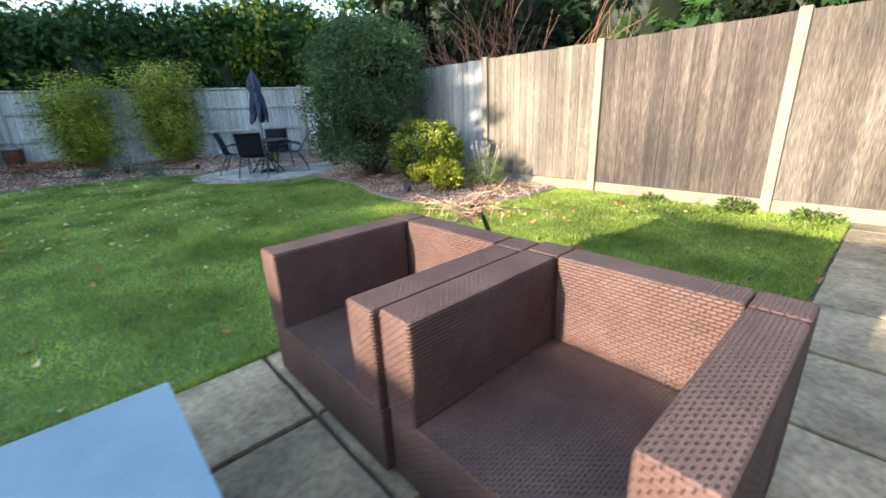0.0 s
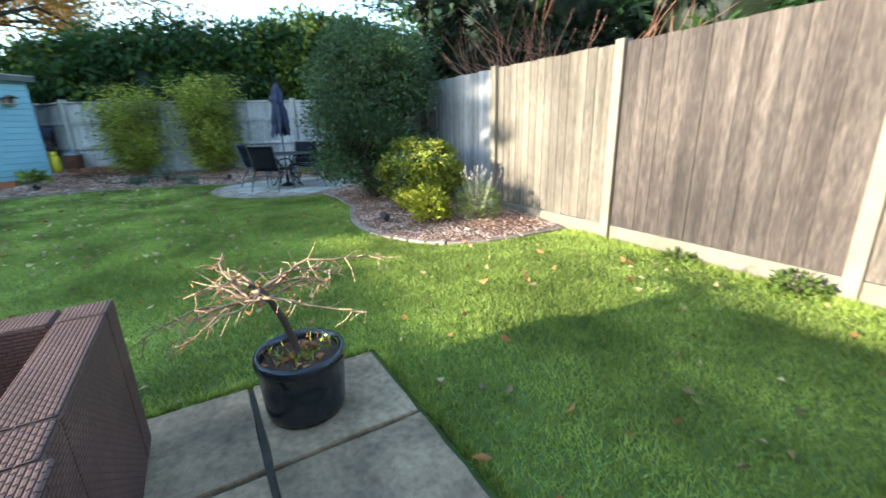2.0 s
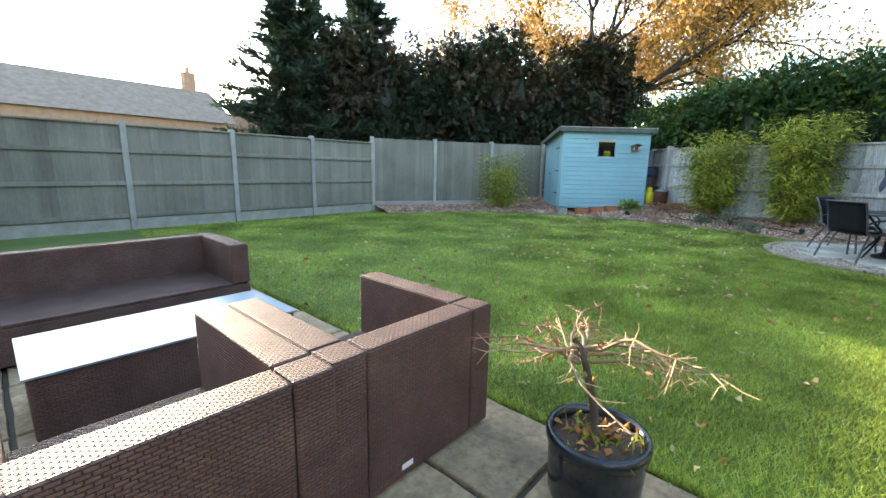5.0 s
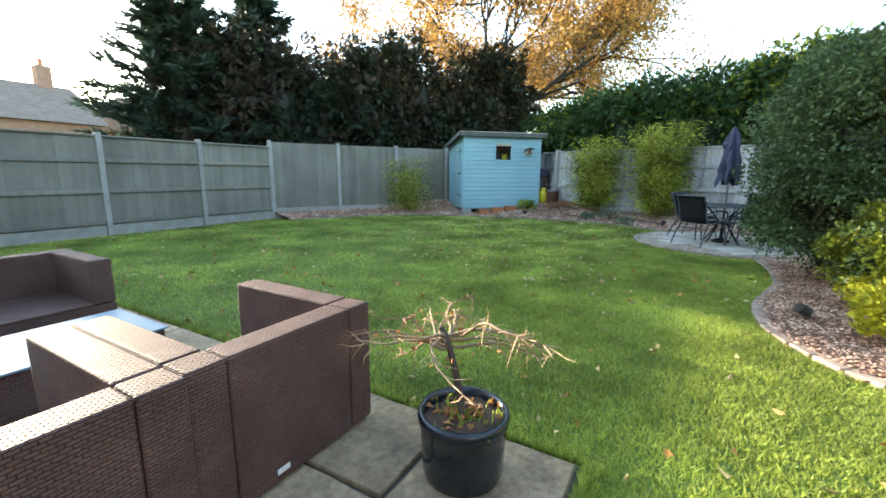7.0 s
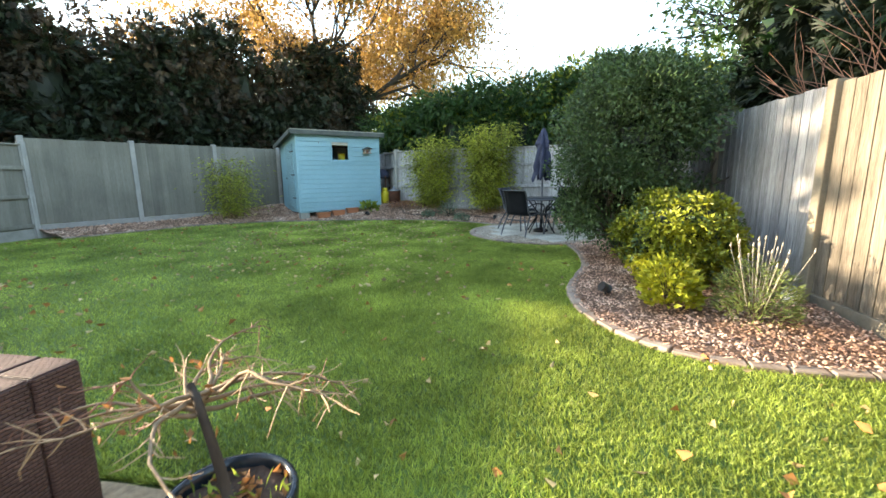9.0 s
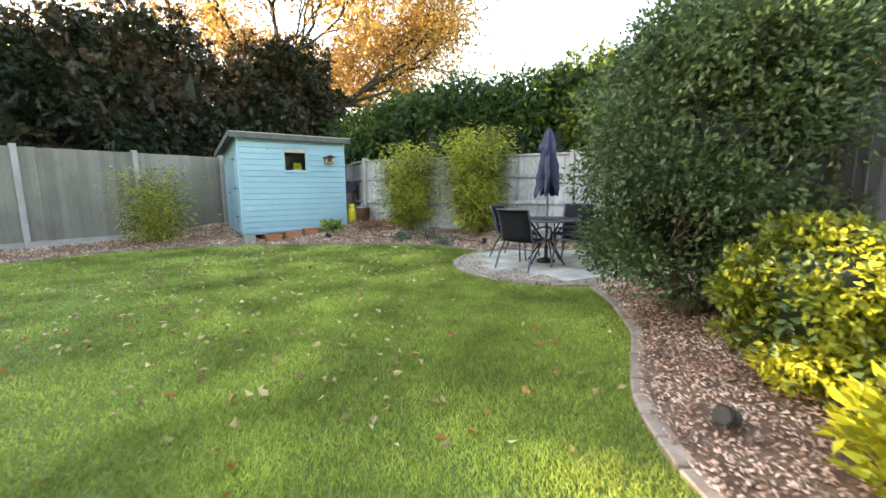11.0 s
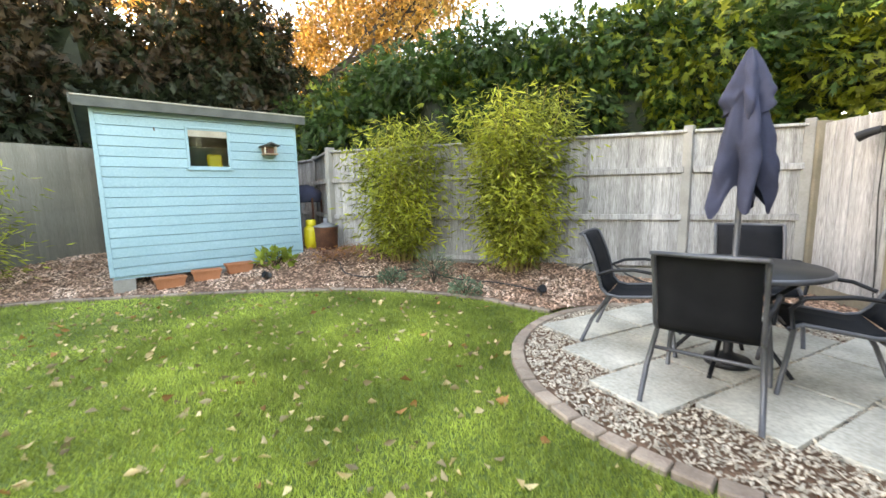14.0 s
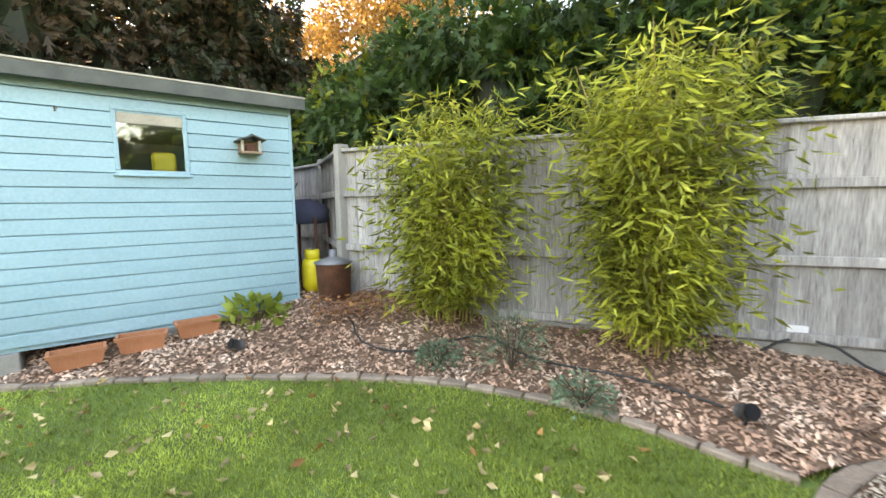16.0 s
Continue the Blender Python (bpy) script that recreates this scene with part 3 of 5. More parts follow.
# ---- neighbour's roofs to the south ----
def far_house(x, y, w, d, eaves, ridge, turn, chimney):
    h = thing("neighbour_house", (x, y, 0), "distant brick house with a dark pitched roof and chimney", "house", turn=turn)
    part("wall", box((-w / 2, -d / 2, 0), (w / 2, d / 2, eaves)), M["brick"], h)
    bm = bmesh.new()
    o = 0.35
    a = [bm.verts.new(p) for p in ((-w / 2 - o, -d / 2 - o, eaves - 0.1), (w / 2 + o, -d / 2 - o, eaves - 0.1), (w / 2 + o, d / 2 + o, eaves - 0.1), (-w / 2 - o, d / 2 + o, eaves - 0.1), (-w / 2 - o, 0, ridge), (w / 2 + o, 0, ridge))]
    for f in ((0, 1, 5, 4), (2, 3, 4, 5), (0, 4, 3), (1, 2, 5), (3, 2, 1, 0)):
        bm.faces.new([a[i] for i in f])
    bmesh.ops.recalc_face_normals(bm, faces=bm.faces[:])
    roof = part("roof", bm, M["roof"], h, "dark tiled pitched roof")
    if chimney is not None:
        part("chimney", box((chimney - 0.4, -0.35, ridge - 0.6), (chimney + 0.4, 0.35, ridge + 1.2), 0.03), M["brick"], roof)
        part("chimney_pot", lathe([(0.13, ridge + 1.2), (0.15, ridge + 1.25), (0.11, ridge + 1.65)], 12, centre=(chimney, 0, 0)), M["terracotta"], roof)
    for i in range(4):
        win = part("window", box((-w / 2 + 1.2 + i * (w - 3.4) / 3, d / 2, eaves - 1.9), (-w / 2 + 2.2 + i * (w - 3.4) / 3, d / 2 + 0.06, eaves - 0.7), 0.02), M["white"], h)
        part("pane", box((-w / 2 + 1.28 + i * (w - 3.4) / 3, d / 2 + 0.062, eaves - 1.82), (-w / 2 + 2.12 + i * (w - 3.4) / 3, d / 2 + 0.075, eaves - 0.78)), M["black"], win)
    return h


far_house(-4.0, -34.0, 17, 8, 4.3, 6.9, 4, -7.4)
far_house(-19.5, -34.5, 8, 8, 4.3, 6.7, 8, None)


# ---- trees and hedges ----
def crown_of(parent, blobs, n, length, width, material, feathery=True, droop=0.0, name="crown", depth=0.4, label=""):
    p, out = shell(blobs, n, depth)
    way = out + rng.normal(0, 0.55, p.shape) + np.array([0, 0, -droop])
    return (sprays if feathery else leaves)(name, p - np.array(parent.location), way, length, width, material, parent, label)


def hedge(place, blobs, n, label, category="hedge", mats=("f_hedge",), shares=(1.0,), length=0.3, width=0.2, core=0.6, feathery=True, droop=0.3, group=""):
    h = thing("hedge", place, label, category, group)
    for m, s in zip(mats, shares):
        crown_of(h, clumps(blobs, 34, 0.42), int(n * s), length, width, M[m], feathery, droop, "foliage")
    stem = bmesh.new()
    for x, y, z, a, b, c in blobs:
        tube([(x - place[0], y - place[1], 0), (x - place[0], y - place[1], z)], 0.09, stem, 7, 0.03)
    part("trunk", stem, M["bark"], h)
    # dark solid core: shade inside the hedge put into its colour
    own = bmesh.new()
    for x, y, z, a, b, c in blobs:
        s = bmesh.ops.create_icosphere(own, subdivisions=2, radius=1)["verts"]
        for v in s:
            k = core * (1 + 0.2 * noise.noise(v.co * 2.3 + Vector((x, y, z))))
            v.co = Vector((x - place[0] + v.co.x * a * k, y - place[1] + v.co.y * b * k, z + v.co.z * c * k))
    part("inner_growth", own, M["f_dark"], h, "dark solid core coloured as the shade deep in the foliage")
    return h


west_blobs = []
for i in range(9):
    y = -1.6 + i * 1.05
    top = 3.6 + 0.115 * (y + 1.6) + rnd.uniform(-0.15, 0.2)
    x0 = -13.75 - max(0, 1.2 - y) * 0.75 + max(0, y - 2) * 0.1
    west_blobs += [(x0 + rnd.uniform(-0.15, 0.15), y, top * 0.55, 1.0, 0.85, top * 0.46), (x0 - 0.1, y + 0.4, top * 0.78, 0.8, 0.7, top * 0.23)]
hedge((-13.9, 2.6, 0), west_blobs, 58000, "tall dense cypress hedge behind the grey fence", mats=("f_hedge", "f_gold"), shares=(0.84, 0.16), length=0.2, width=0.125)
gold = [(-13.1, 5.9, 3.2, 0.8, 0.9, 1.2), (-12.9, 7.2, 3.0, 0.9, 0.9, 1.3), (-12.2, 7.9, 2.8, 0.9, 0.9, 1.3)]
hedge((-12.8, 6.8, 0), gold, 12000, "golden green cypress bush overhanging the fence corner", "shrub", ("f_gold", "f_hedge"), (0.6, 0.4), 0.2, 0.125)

dark_blobs = []
for i in range(11):
    f = i / 7
    x, y = -6.6 + f * (-8.6), -9.2 + f * 4.2
    dark_blobs.append((x - 0.6, y - 1.0, 2.9 + 0.05 * i + rnd.uniform(-0.2, 0.2), 1.3, 1.1, 2.9 + 0.08 * i))
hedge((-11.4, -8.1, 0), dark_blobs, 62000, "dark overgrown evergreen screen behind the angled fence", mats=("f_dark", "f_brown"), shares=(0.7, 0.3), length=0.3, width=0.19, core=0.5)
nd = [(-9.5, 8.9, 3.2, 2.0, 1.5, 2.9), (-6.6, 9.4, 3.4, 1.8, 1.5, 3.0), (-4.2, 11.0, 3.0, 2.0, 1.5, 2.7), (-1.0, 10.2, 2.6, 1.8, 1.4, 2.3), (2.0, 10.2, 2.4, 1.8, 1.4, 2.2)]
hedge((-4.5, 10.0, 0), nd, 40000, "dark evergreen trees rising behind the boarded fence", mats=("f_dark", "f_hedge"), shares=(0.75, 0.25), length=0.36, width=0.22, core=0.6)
sb = [(-3.6 + 2.0 * i, -9.3, 0.95, 1.4, 0.9, 0.95) for i in range(4)]
hedge((0, -9.3, 0), sb, 8000, "low reddish brown shrubs behind the rail fence", "shrub", ("f_brown", "f_rust"), (0.7, 0.3), 0.2, 0.14)


def conifer(x, y, height, radius, n, mat="f_pine"):
    t = thing("conifer_tree", (x, y, 0), "tall blue-green conifer with drooping feathery branches", "tree", "conifers behind the fence")
    part("trunk", tube([(0, 0, 0), (0.05, 0, height * 0.5), (0, 0, height)], 0.16, sides=9, taper=0.02), M["bark"], t)
    at, way = [], []
    limbs = bmesh.new()
    for i in range(int(height * 12)):
        f = 0.1 + 0.9 * i / (height * 12)
        a = i * 2.4 + rnd.uniform(-0.3, 0.3)
        r = radius * (1 - f) ** 0.6 * rnd.uniform(0.5, 1.25) + 0.12
        d = Vector((math.cos(a), math.sin(a), rnd.uniform(0.1, 0.7)))
        p0 = Vector((0, 0, f * height))
        tip = p0 + d * r + Vector((0, 0, -0.12 * r * r))
        tube([p0, (p0 + tip) / 2 + Vector((0, 0, 0.06 * r)), tip], 0.025, limbs, 4, 0.006)
        for k in range(int(n / (height * 12))):
            u = rnd.uniform(0.15, 1.0)
            at.append(p0.lerp(tip, u) + Vector((rnd.gauss(0, 0.07), rnd.gauss(0, 0.07), rnd.gauss(0, 0.05))))
            way.append(d + Vector((rnd.gauss(0, 0.6), rnd.gauss(0, 0.6), rnd.gauss(0, 0.35) - 0.15)))
    tagged(part("branchwork", limbs, M["bark"], t), kind="stuff")
    sprays("crown", np.array(at), np.array(way), 0.42, 0.15, M[mat], t)
    return t


conifer(-6.8, -9.9, 7.2, 2.3, 8000)
conifer(-9.9, -10.4, 7.4, 2.5, 8000)
conifer(-12.4, -11.0, 5.2, 2.4, 6000, "f_dark")


def branching(bm, p, d, length, radius, depth, tips, spread=0.55, sides=5, gravity=0.0, kids=3):
    pts, q, way = [p], p.copy(), d.copy()
    for _ in range(3):
        way = (way + Vector((rnd.gauss(0, 0.13), rnd.gauss(0, 0.13), rnd.gauss(0, 0.1) - gravity))).normalized()
        q = q + way * length / 3
        pts.append(q.copy())
    tube(pts, radius, bm, sides, radius * 0.62)
    tips.append((q.copy(), way.copy(), depth))
    if depth:
        for k in range(kids):
            side = Vector((rnd.gauss(0, 1), rnd.gauss(0, 1), rnd.gauss(0, 0.7)))
            nd = (way + side.normalized() * spread * rnd.uniform(0.7, 1.5)).normalized()
            branching(bm, pts[-1] if k < 2 else pts[-2], nd, length * rnd.uniform(0.6, 0.85), radius * 0.58, depth - 1, tips, spread, sides, gravity, kids)


def broadleaf(x, y, height, mat, n, label, spread=0.6, leaf=0.19):
    t = thing("autumn_tree", (x, y, 0), label, "tree")
    tips = []
    part("trunk", tube([(0, 0, 0), (0.1, 0.05, height * 0.2), (0.05, 0.1, height * 0.36)], 0.42, sides=11, taper=0.26), M["oakbark"], t)
    for k in range(6):
        a = k * 1.05 + rnd.uniform(-0.2, 0.2)
        bm = bmesh.new()
        branching(bm, Vector((0.05, 0.1, height * (0.2 + 0.028 * k))), Vector((math.cos(a), math.sin(a), 0.55 + 0.15 * (k % 3))).normalized(), height * 0.27, 0.17, 4, tips, spread)
        part("limb", bm, M["oakbark"], t)
    ends = [q for q, w, dep in tips if dep <= 1]
    pick = rng.integers(0, len(ends), n)
    at = np.array([ends[i] for i in pick]) + rng.normal(0, 0.5, (n, 3))
    hubs = unit(rng.normal(size=(90, 3))) * rng.uniform(0.45, 1.0, (90, 1)) * height * np.array([0.56, 0.56, 0.34]) + np.array([0, 0, height * 0.66])
    extra = n // 2
    at = np.vstack([at[extra:], hubs[rng.integers(0, 90, extra)] + rng.normal(0, 0.55, (extra, 3))])
    at = at[at[:, 2] > height * 0.29]
    n = len(at)
    leaves("crown", at, rng.normal(size=(n, 3)) + np.array([0, 0, -0.5]), leaf, leaf * 0.7, M[mat], t)
    return t


broadleaf(-21.8, -6.4, 15.0, "f_oak", 78000, "large autumn tree with sparse golden brown leaves", leaf=0.17)
broadleaf(-13.5, 14.5, 11.0, "f_laurel", 9000, "half-bare tree with scattered green leaves behind the fence", leaf=0.2)


def shrub(name, place, blobs, n, mat, length, width, label, stems, category="shrub", clump=0.25, per=30, feathery=False, core=0.0, mat2=None):
    s = thing(name, place, label, category)
    world_blobs = [(place[0] + x, place[1] + y, z, a, b, c) for x, y, z, a, b, c in blobs]
    crown_of(s, clumps(world_blobs, per, clump, 0.3), int(n * (0.86 if mat2 else 1)), length, width, M[mat], feathery, name="foliage", depth=0.8)
    if mat2:
        crown_of(s, clumps(world_blobs, per, clump, 0.3), int(n * 0.14), length, width, M[mat2], feathery, name="foliage", depth=0.6)
    bm, tips = bmesh.new(), []
    for k in range(stems):
        a = k * 6.28 / stems + rnd.uniform(-0.3, 0.3)
        x, y, z, ra, rb, rc = blobs[k % len(blobs)]
        branching(bm, Vector((0.08 * math.cos(a), 0.08 * math.sin(a), 0)), Vector((x / (z + 0.1) + 0.4 * math.cos(a), y / (z + 0.1) + 0.4 * math.sin(a), 1)).normalized(), z * 0.34, 0.012 + 0.016 * z, 2, tips, 0.45)
    part("stem", bm, M["bark"], s)
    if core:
        # blobs whose near-black colour stands in for shade between the leaves
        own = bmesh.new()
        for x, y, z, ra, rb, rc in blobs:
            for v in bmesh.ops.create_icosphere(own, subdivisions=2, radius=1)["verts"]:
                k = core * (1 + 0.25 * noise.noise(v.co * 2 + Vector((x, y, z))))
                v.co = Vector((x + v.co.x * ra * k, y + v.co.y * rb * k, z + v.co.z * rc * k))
        part("inner_growth", own, M["f_dark"], s, "dark solid core coloured as the shade deep in the foliage")
    return s


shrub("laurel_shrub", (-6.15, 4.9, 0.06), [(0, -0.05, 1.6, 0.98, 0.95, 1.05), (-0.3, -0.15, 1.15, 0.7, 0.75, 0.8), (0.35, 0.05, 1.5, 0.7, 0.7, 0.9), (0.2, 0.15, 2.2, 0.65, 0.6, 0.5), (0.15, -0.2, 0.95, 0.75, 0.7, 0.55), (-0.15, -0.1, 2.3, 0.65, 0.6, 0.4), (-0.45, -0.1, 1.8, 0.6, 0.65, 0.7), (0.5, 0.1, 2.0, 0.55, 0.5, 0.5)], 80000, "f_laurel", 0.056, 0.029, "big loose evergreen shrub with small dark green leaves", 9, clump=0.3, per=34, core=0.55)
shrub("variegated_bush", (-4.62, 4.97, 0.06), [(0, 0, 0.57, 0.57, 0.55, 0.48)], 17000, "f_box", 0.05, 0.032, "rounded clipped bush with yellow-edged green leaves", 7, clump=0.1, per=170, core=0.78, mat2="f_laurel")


# ---- patio ----
bm = box((-1.32, -3.43, 0.001), (3.95, 2.89, 0.012))
box((0.5, 2.892, 0.001), (3.95, 5.86, 0.012), 0, bm)
patio = link("patio", bm, M["joint"])
tagged(patio, "patio of large riven sandstone slabs with dark joints", "patio", kind="structure")


def slab_mesh(name, w, d, h, material, rough=0.004):
    """A slab with a softened, slightly uneven edge and a riven top."""
    bm = bmesh.new()
    k = 5
    grid = [[bm.verts.new((w * (i / k - 0.5), d * (j / k - 0.5), h + (0 if i in (0, k) or j in (0, k) else rnd.uniform(-rough, rough)))) for j in range(k + 1)] for i in range(k + 1)]
    for i in range(k):
        for j in range(k):
            bm.faces.new((grid[i][j], grid[i + 1][j], grid[i + 1][j + 1], grid[i][j + 1]))
    rim = [grid[i][0] for i in range(k + 1)] + [grid[k][j] for j in range(1, k + 1)] + [grid[i][k] for i in range(k - 1, -1, -1)] + [grid[0][j] for j in range(k - 1, 0, -1)]
    for v in rim:
        v.co.x += rnd.uniform(-0.004, 0.004)
        v.co.y += rnd.uniform(-0.004, 0.004)
    mid = [bm.verts.new((v.co.x * 1.012, v.co.y * 1.012, h - 0.008)) for v in rim]
    low = [bm.verts.new((v.co.x, v.co.y, 0)) for v in mid]
    n = len(rim)
    for i in range(n):
        bm.faces.new((mid[i], mid[(i + 1) % n], rim[(i + 1) % n], rim[i]))
        bm.faces.new((low[i], low[(i + 1) % n], mid[(i + 1) % n], mid[i]))
    bmesh.ops.recalc_face_normals(bm, faces=bm.faces[:])
    me = bpy.data.meshes.new(name)
    bm.to_mesh(me)
    bm.free()
    me.materials.append(material)
    return me


slab_shapes = [slab_mesh("slab", 0.572, 0.572, 0.03, M["slab"]) for _ in range(5)]


def lay(name, x, y, sx, sy, shapes, parent, z=0.006, turn=0.0):
    ob = new(name, shapes[rnd.randrange(len(shapes))])
    ob.parent = parent
    ob.matrix_basis = pose(x, y, z, rnd.uniform(-0.25, 0.25), rnd.uniform(-0.25, 0.25), turn + rnd.uniform(-0.3, 0.3)) @ Matrix.Diagonal((sx, sy, 1, 1))
    return ob


for i in range(8):
    for j in range(10):
        lay("slab", -1.32 + 0.604 * (i + 0.5), 2.89 - 0.632 * (j + 0.5), 1, 0.6 / 0.572, slab_shapes, patio)
path_y = [2.9, 3.55, 4.22, 4.9, 5.55, 5.87]
for i in range(5):
    for a, b in zip(path_y, path_y[1:]):
        lay("slab", 0.515 + 0.64 * (i + 0.5), (a + b) / 2, 0.61 / 0.572, (b - a - 0.032) / 0.572, slab_shapes, patio)


# ---- edging blocks ----
def edging(name, curve, length, label):
    base = [Vector((x, y, 0)) for x, y in curve]
    whole = thing(name, (base[0].x, base[0].y, 0), label, "edging", kind="structure")
    me = bpy.data.meshes.new("edging_block")
    b = box((-length / 2 + 0.006, -0.05, -0.03), (length / 2 - 0.006, 0.05, 0.036), 0.008)
    b.to_mesh(me)
    b.free()
    me.materials.append(M["kerb"])
    run, k = 0.0, 0
    for a, c in zip(base, base[1:]):
        seg = (c - a).length
        while run + seg >= (k + 0.5) * length:
            f = ((k + 0.5) * length - run) / max(seg, 1e-6)
            p = a.lerp(c, f) - base[0]
            ob = new("edging_block", me)
            ob.parent = whole
            ob.matrix_basis = pose(p.x, p.y, rnd.uniform(-0.004, 0.006), rnd.uniform(-2, 2), rnd.uniform(-1.5, 1.5), math.degrees(math.atan2(c.y - a.y, c.x - a.x)) + rnd.uniform(-2.5, 2.5))
            k += 1
        run += seg
    return whole


edging("edging_north", NORTH_EDGE, 0.215, "weathered concrete edging blocks round the flower bed")
edging("edging_west", WEST_EDGE, 0.215, "weathered concrete edging blocks along the border")
ring = [(PAD[0] + (PAD[2] + 0.02) * math.cos(radians(a)), PAD[1] + (PAD[2] + 0.02) * math.sin(radians(a))) for a in range(48, -218, -3)]
edging("edging_pad", ring, 0.17, "circle of brick-sized edging blocks round the seating pad")

# ---- seating pad ----
bm = prism([(PAD[0] + (PAD[2] - 0.03) * math.cos(radians(a)), PAD[1] + (PAD[2] - 0.03) * math.sin(radians(a))) for a in range(0, 360, 6)], 0.001, 0.014)
pad = link("seating_pad", bm, M["bedsoil"])
tagged(pad, "round gravel seating area laid with pale slabs", "paving", kind="structure")
U, V = Vector((-0.53, 0.848, 0)), Vector((0.848, 0.53, 0))
pad_shapes = [slab_mesh("slab", 0.485, 0.72, 0.03, M["padslab"], 0.002) for _ in range(3)]
PAD_TURN = math.degrees(math.atan2(V.y, V.x))
O = Vector((-7.9, 3.61, 0))
PAD_SLABS = []
for b, start, count in ((-1.79, 0.23, 2), (-1.27, -0.02, 3), (-0.75, -0.27, 3), (-0.24, 0.04, 3), (0.27, 0.15, 2)):
    for k in range(count):
        c = O + U * (start + 0.37 + 0.75 * k) + V * b
        PAD_SLABS.append((c.x, c.y))
        lay("slab", c.x, c.y, 1, 1, pad_shapes, pad, 0.012, PAD_TURN)
pebble_poly = [(PAD[0] + 1.5 * math.cos(radians(a)), PAD[1] + 1.5 * math.sin(radians(a))) for a in range(0, 360, 10)]


def on_pad_slab(x, y):
    hit = np.zeros(len(x), bool)
    for cx, cy in PAD_SLABS:
        u, v = (x - cx) * U.x + (y - cy) * U.y, (x - cx) * V.x + (y - cy) * V.y
        hit |= (np.abs(u) < 0.36) & (np.abs(v) < 0.242)
    return hit


chips("gravel", pebble_poly, "flat", 15000, M["gravel"], "pale gravel and chips filling round the slabs", 0.035, on_pad_slab)


# ---- rattan set on the patio ----
def panelled(lo, hi, name, parent, label="", bevel=0.014):
    """A woven block: upright faces in the side weave, level ones in the top weave."""
    ob = part(name, box(lo, hi, bevel, seg=3), M["weave"], parent, label)
    ob.data.materials.append(M["weave_top"])
    for p in ob.data.polygons:
        p.material_index = 1 if abs(p.normal.z) > 0.8 else 0
        p.use_smooth = len(p.vertices) == 4 and min(abs(c) for c in p.normal) > 0.001
    return ob


def armchair(x0, x1, y0, y1, top, label, seat=0.32, arm=0.14, group="rattan armchairs"):
    c = thing("rattan_armchair", ((x0 + x1) / 2, (y0 + y1) / 2, 0.035), label, "armchair", group)
    w, d, h = (x1 - x0) / 2, (y1 - y0) / 2, top - 0.035
    s = seat - 0.035
    panelled((-w + 0.003, -d + 0.003, 0.02), (w - 0.003, d - 0.145, s - 0.012), "base", c)
    panelled((-w + arm + 0.002, -d, s - 0.01), (w - arm - 0.002, d - 0.147, s), "seat", c, "flat woven seat", 0.004)
    panelled((-w, -d, s - 0.01), (-w + arm, d - 0.146, h), "arm", c)
    panelled((w - arm, -d, s - 0.01), (w, d - 0.146, h), "arm", c)
    panelled((-w + arm + 0.004, d - 0.14, 0.02), (w - arm - 0.004, d - 0.002, h), "backrest", c)
    panelled((-w, d - 0.14, 0.02), (-w + arm, d, h), "back_corner", c)
    panelled((w - arm, d - 0.14, 0.02), (w, d, h), "back_corner", c)
    for sx in (-1, 1):
        for sy in (-1, 1):
            part("foot", lathe([(0.018, 0), (0.02, 0.022)], 10, centre=(sx * (w - 0.07), sy * (d - 0.07), 0)), M["darkplastic"], c)
    return c


chair_b = armchair(-0.242, 0.64, 1.045, 1.9, 0.668, "square brown rattan armchair without cushions")
chair_a = armchair(-1.13, -0.247, 1.02, 1.875, 0.665, "square brown rattan armchair without cushions")
tag = box((0.08, 0.4285, 0.06), (0.14, 0.4315, 0.085), 0.001)
part("tag", tag, M["white"], chair_a, "small white care tag")

sofa = thing("rattan_sofa", (0.05, -0.95, 0.035), "long brown rattan sofa without cushions facing the table", "sofa")
panelled((-1.05, -0.25, 0.02), (1.05, 0.42, 0.265), "base", sofa)
panelled((-0.908, -0.25, 0.267), (0.908, 0.42, 0.285), "seat", sofa, "flat woven seat", 0.004)
panelled((-1.05, -0.248, 0.275), (-0.91, 0.42, 0.605), "arm", sofa)
panelled((0.91, -0.248, 0.275), (1.05, 0.42, 0.605), "arm", sofa)
panelled((-1.05, -0.39, 0.02), (1.05, -0.252, 0.605), "backrest", sofa)
for sx in (-1, 1):
    for sy in (-0.3, 0.36):
        part("foot", lathe([(0.018, 0), (0.02, 0.022)], 10, centre=(sx * 0.98, sy, 0)), M["darkplastic"], sofa)

table = thing("rattan_coffee_table", (-0.2, 0.24, 0.035), "low rattan coffee table with a pale glass top", "table")
panelled((-0.62, -0.3, 0.02), (0.62, 0.3, 0.322), "skirt", table)
part("glass_top", box((-0.635, -0.315, 0.324), (0.635, 0.315, 0.335), 0.003, seg=2), M["tableglass"], table, "glass top with the sky's reflection painted in pale blue-grey")
for sx in (-1, 1):
    for sy in (-1, 1):
        part("foot", lathe([(0.018, 0), (0.02, 0.022)], 10, centre=(sx * 0.55, sy * 0.24, 0)), M["darkplastic"], table)

# ---- potted tree ----
pot = thing("potted_tree", (-1.02, 2.465, 0.036), "bare weeping dwarf tree in a glossy black glazed pot", "potted plant")
part("pot", lathe([(0.145, 0), (0.162, 0.004), (0.17, 0.03), (0.178, 0.16), (0.181, 0.24), (0.191, 0.248), (0.193, 0.275), (0.186, 0.29), (0.17, 0.29), (0.168, 0.25), (0.16, 0.2)], 40), M["glazed"], pot, "glossy black glazed pot with a thick rim", True)
soil = bmesh.new()
bmesh.ops.create_grid(soil, x_segments=14, y_segments=14, size=0.17)
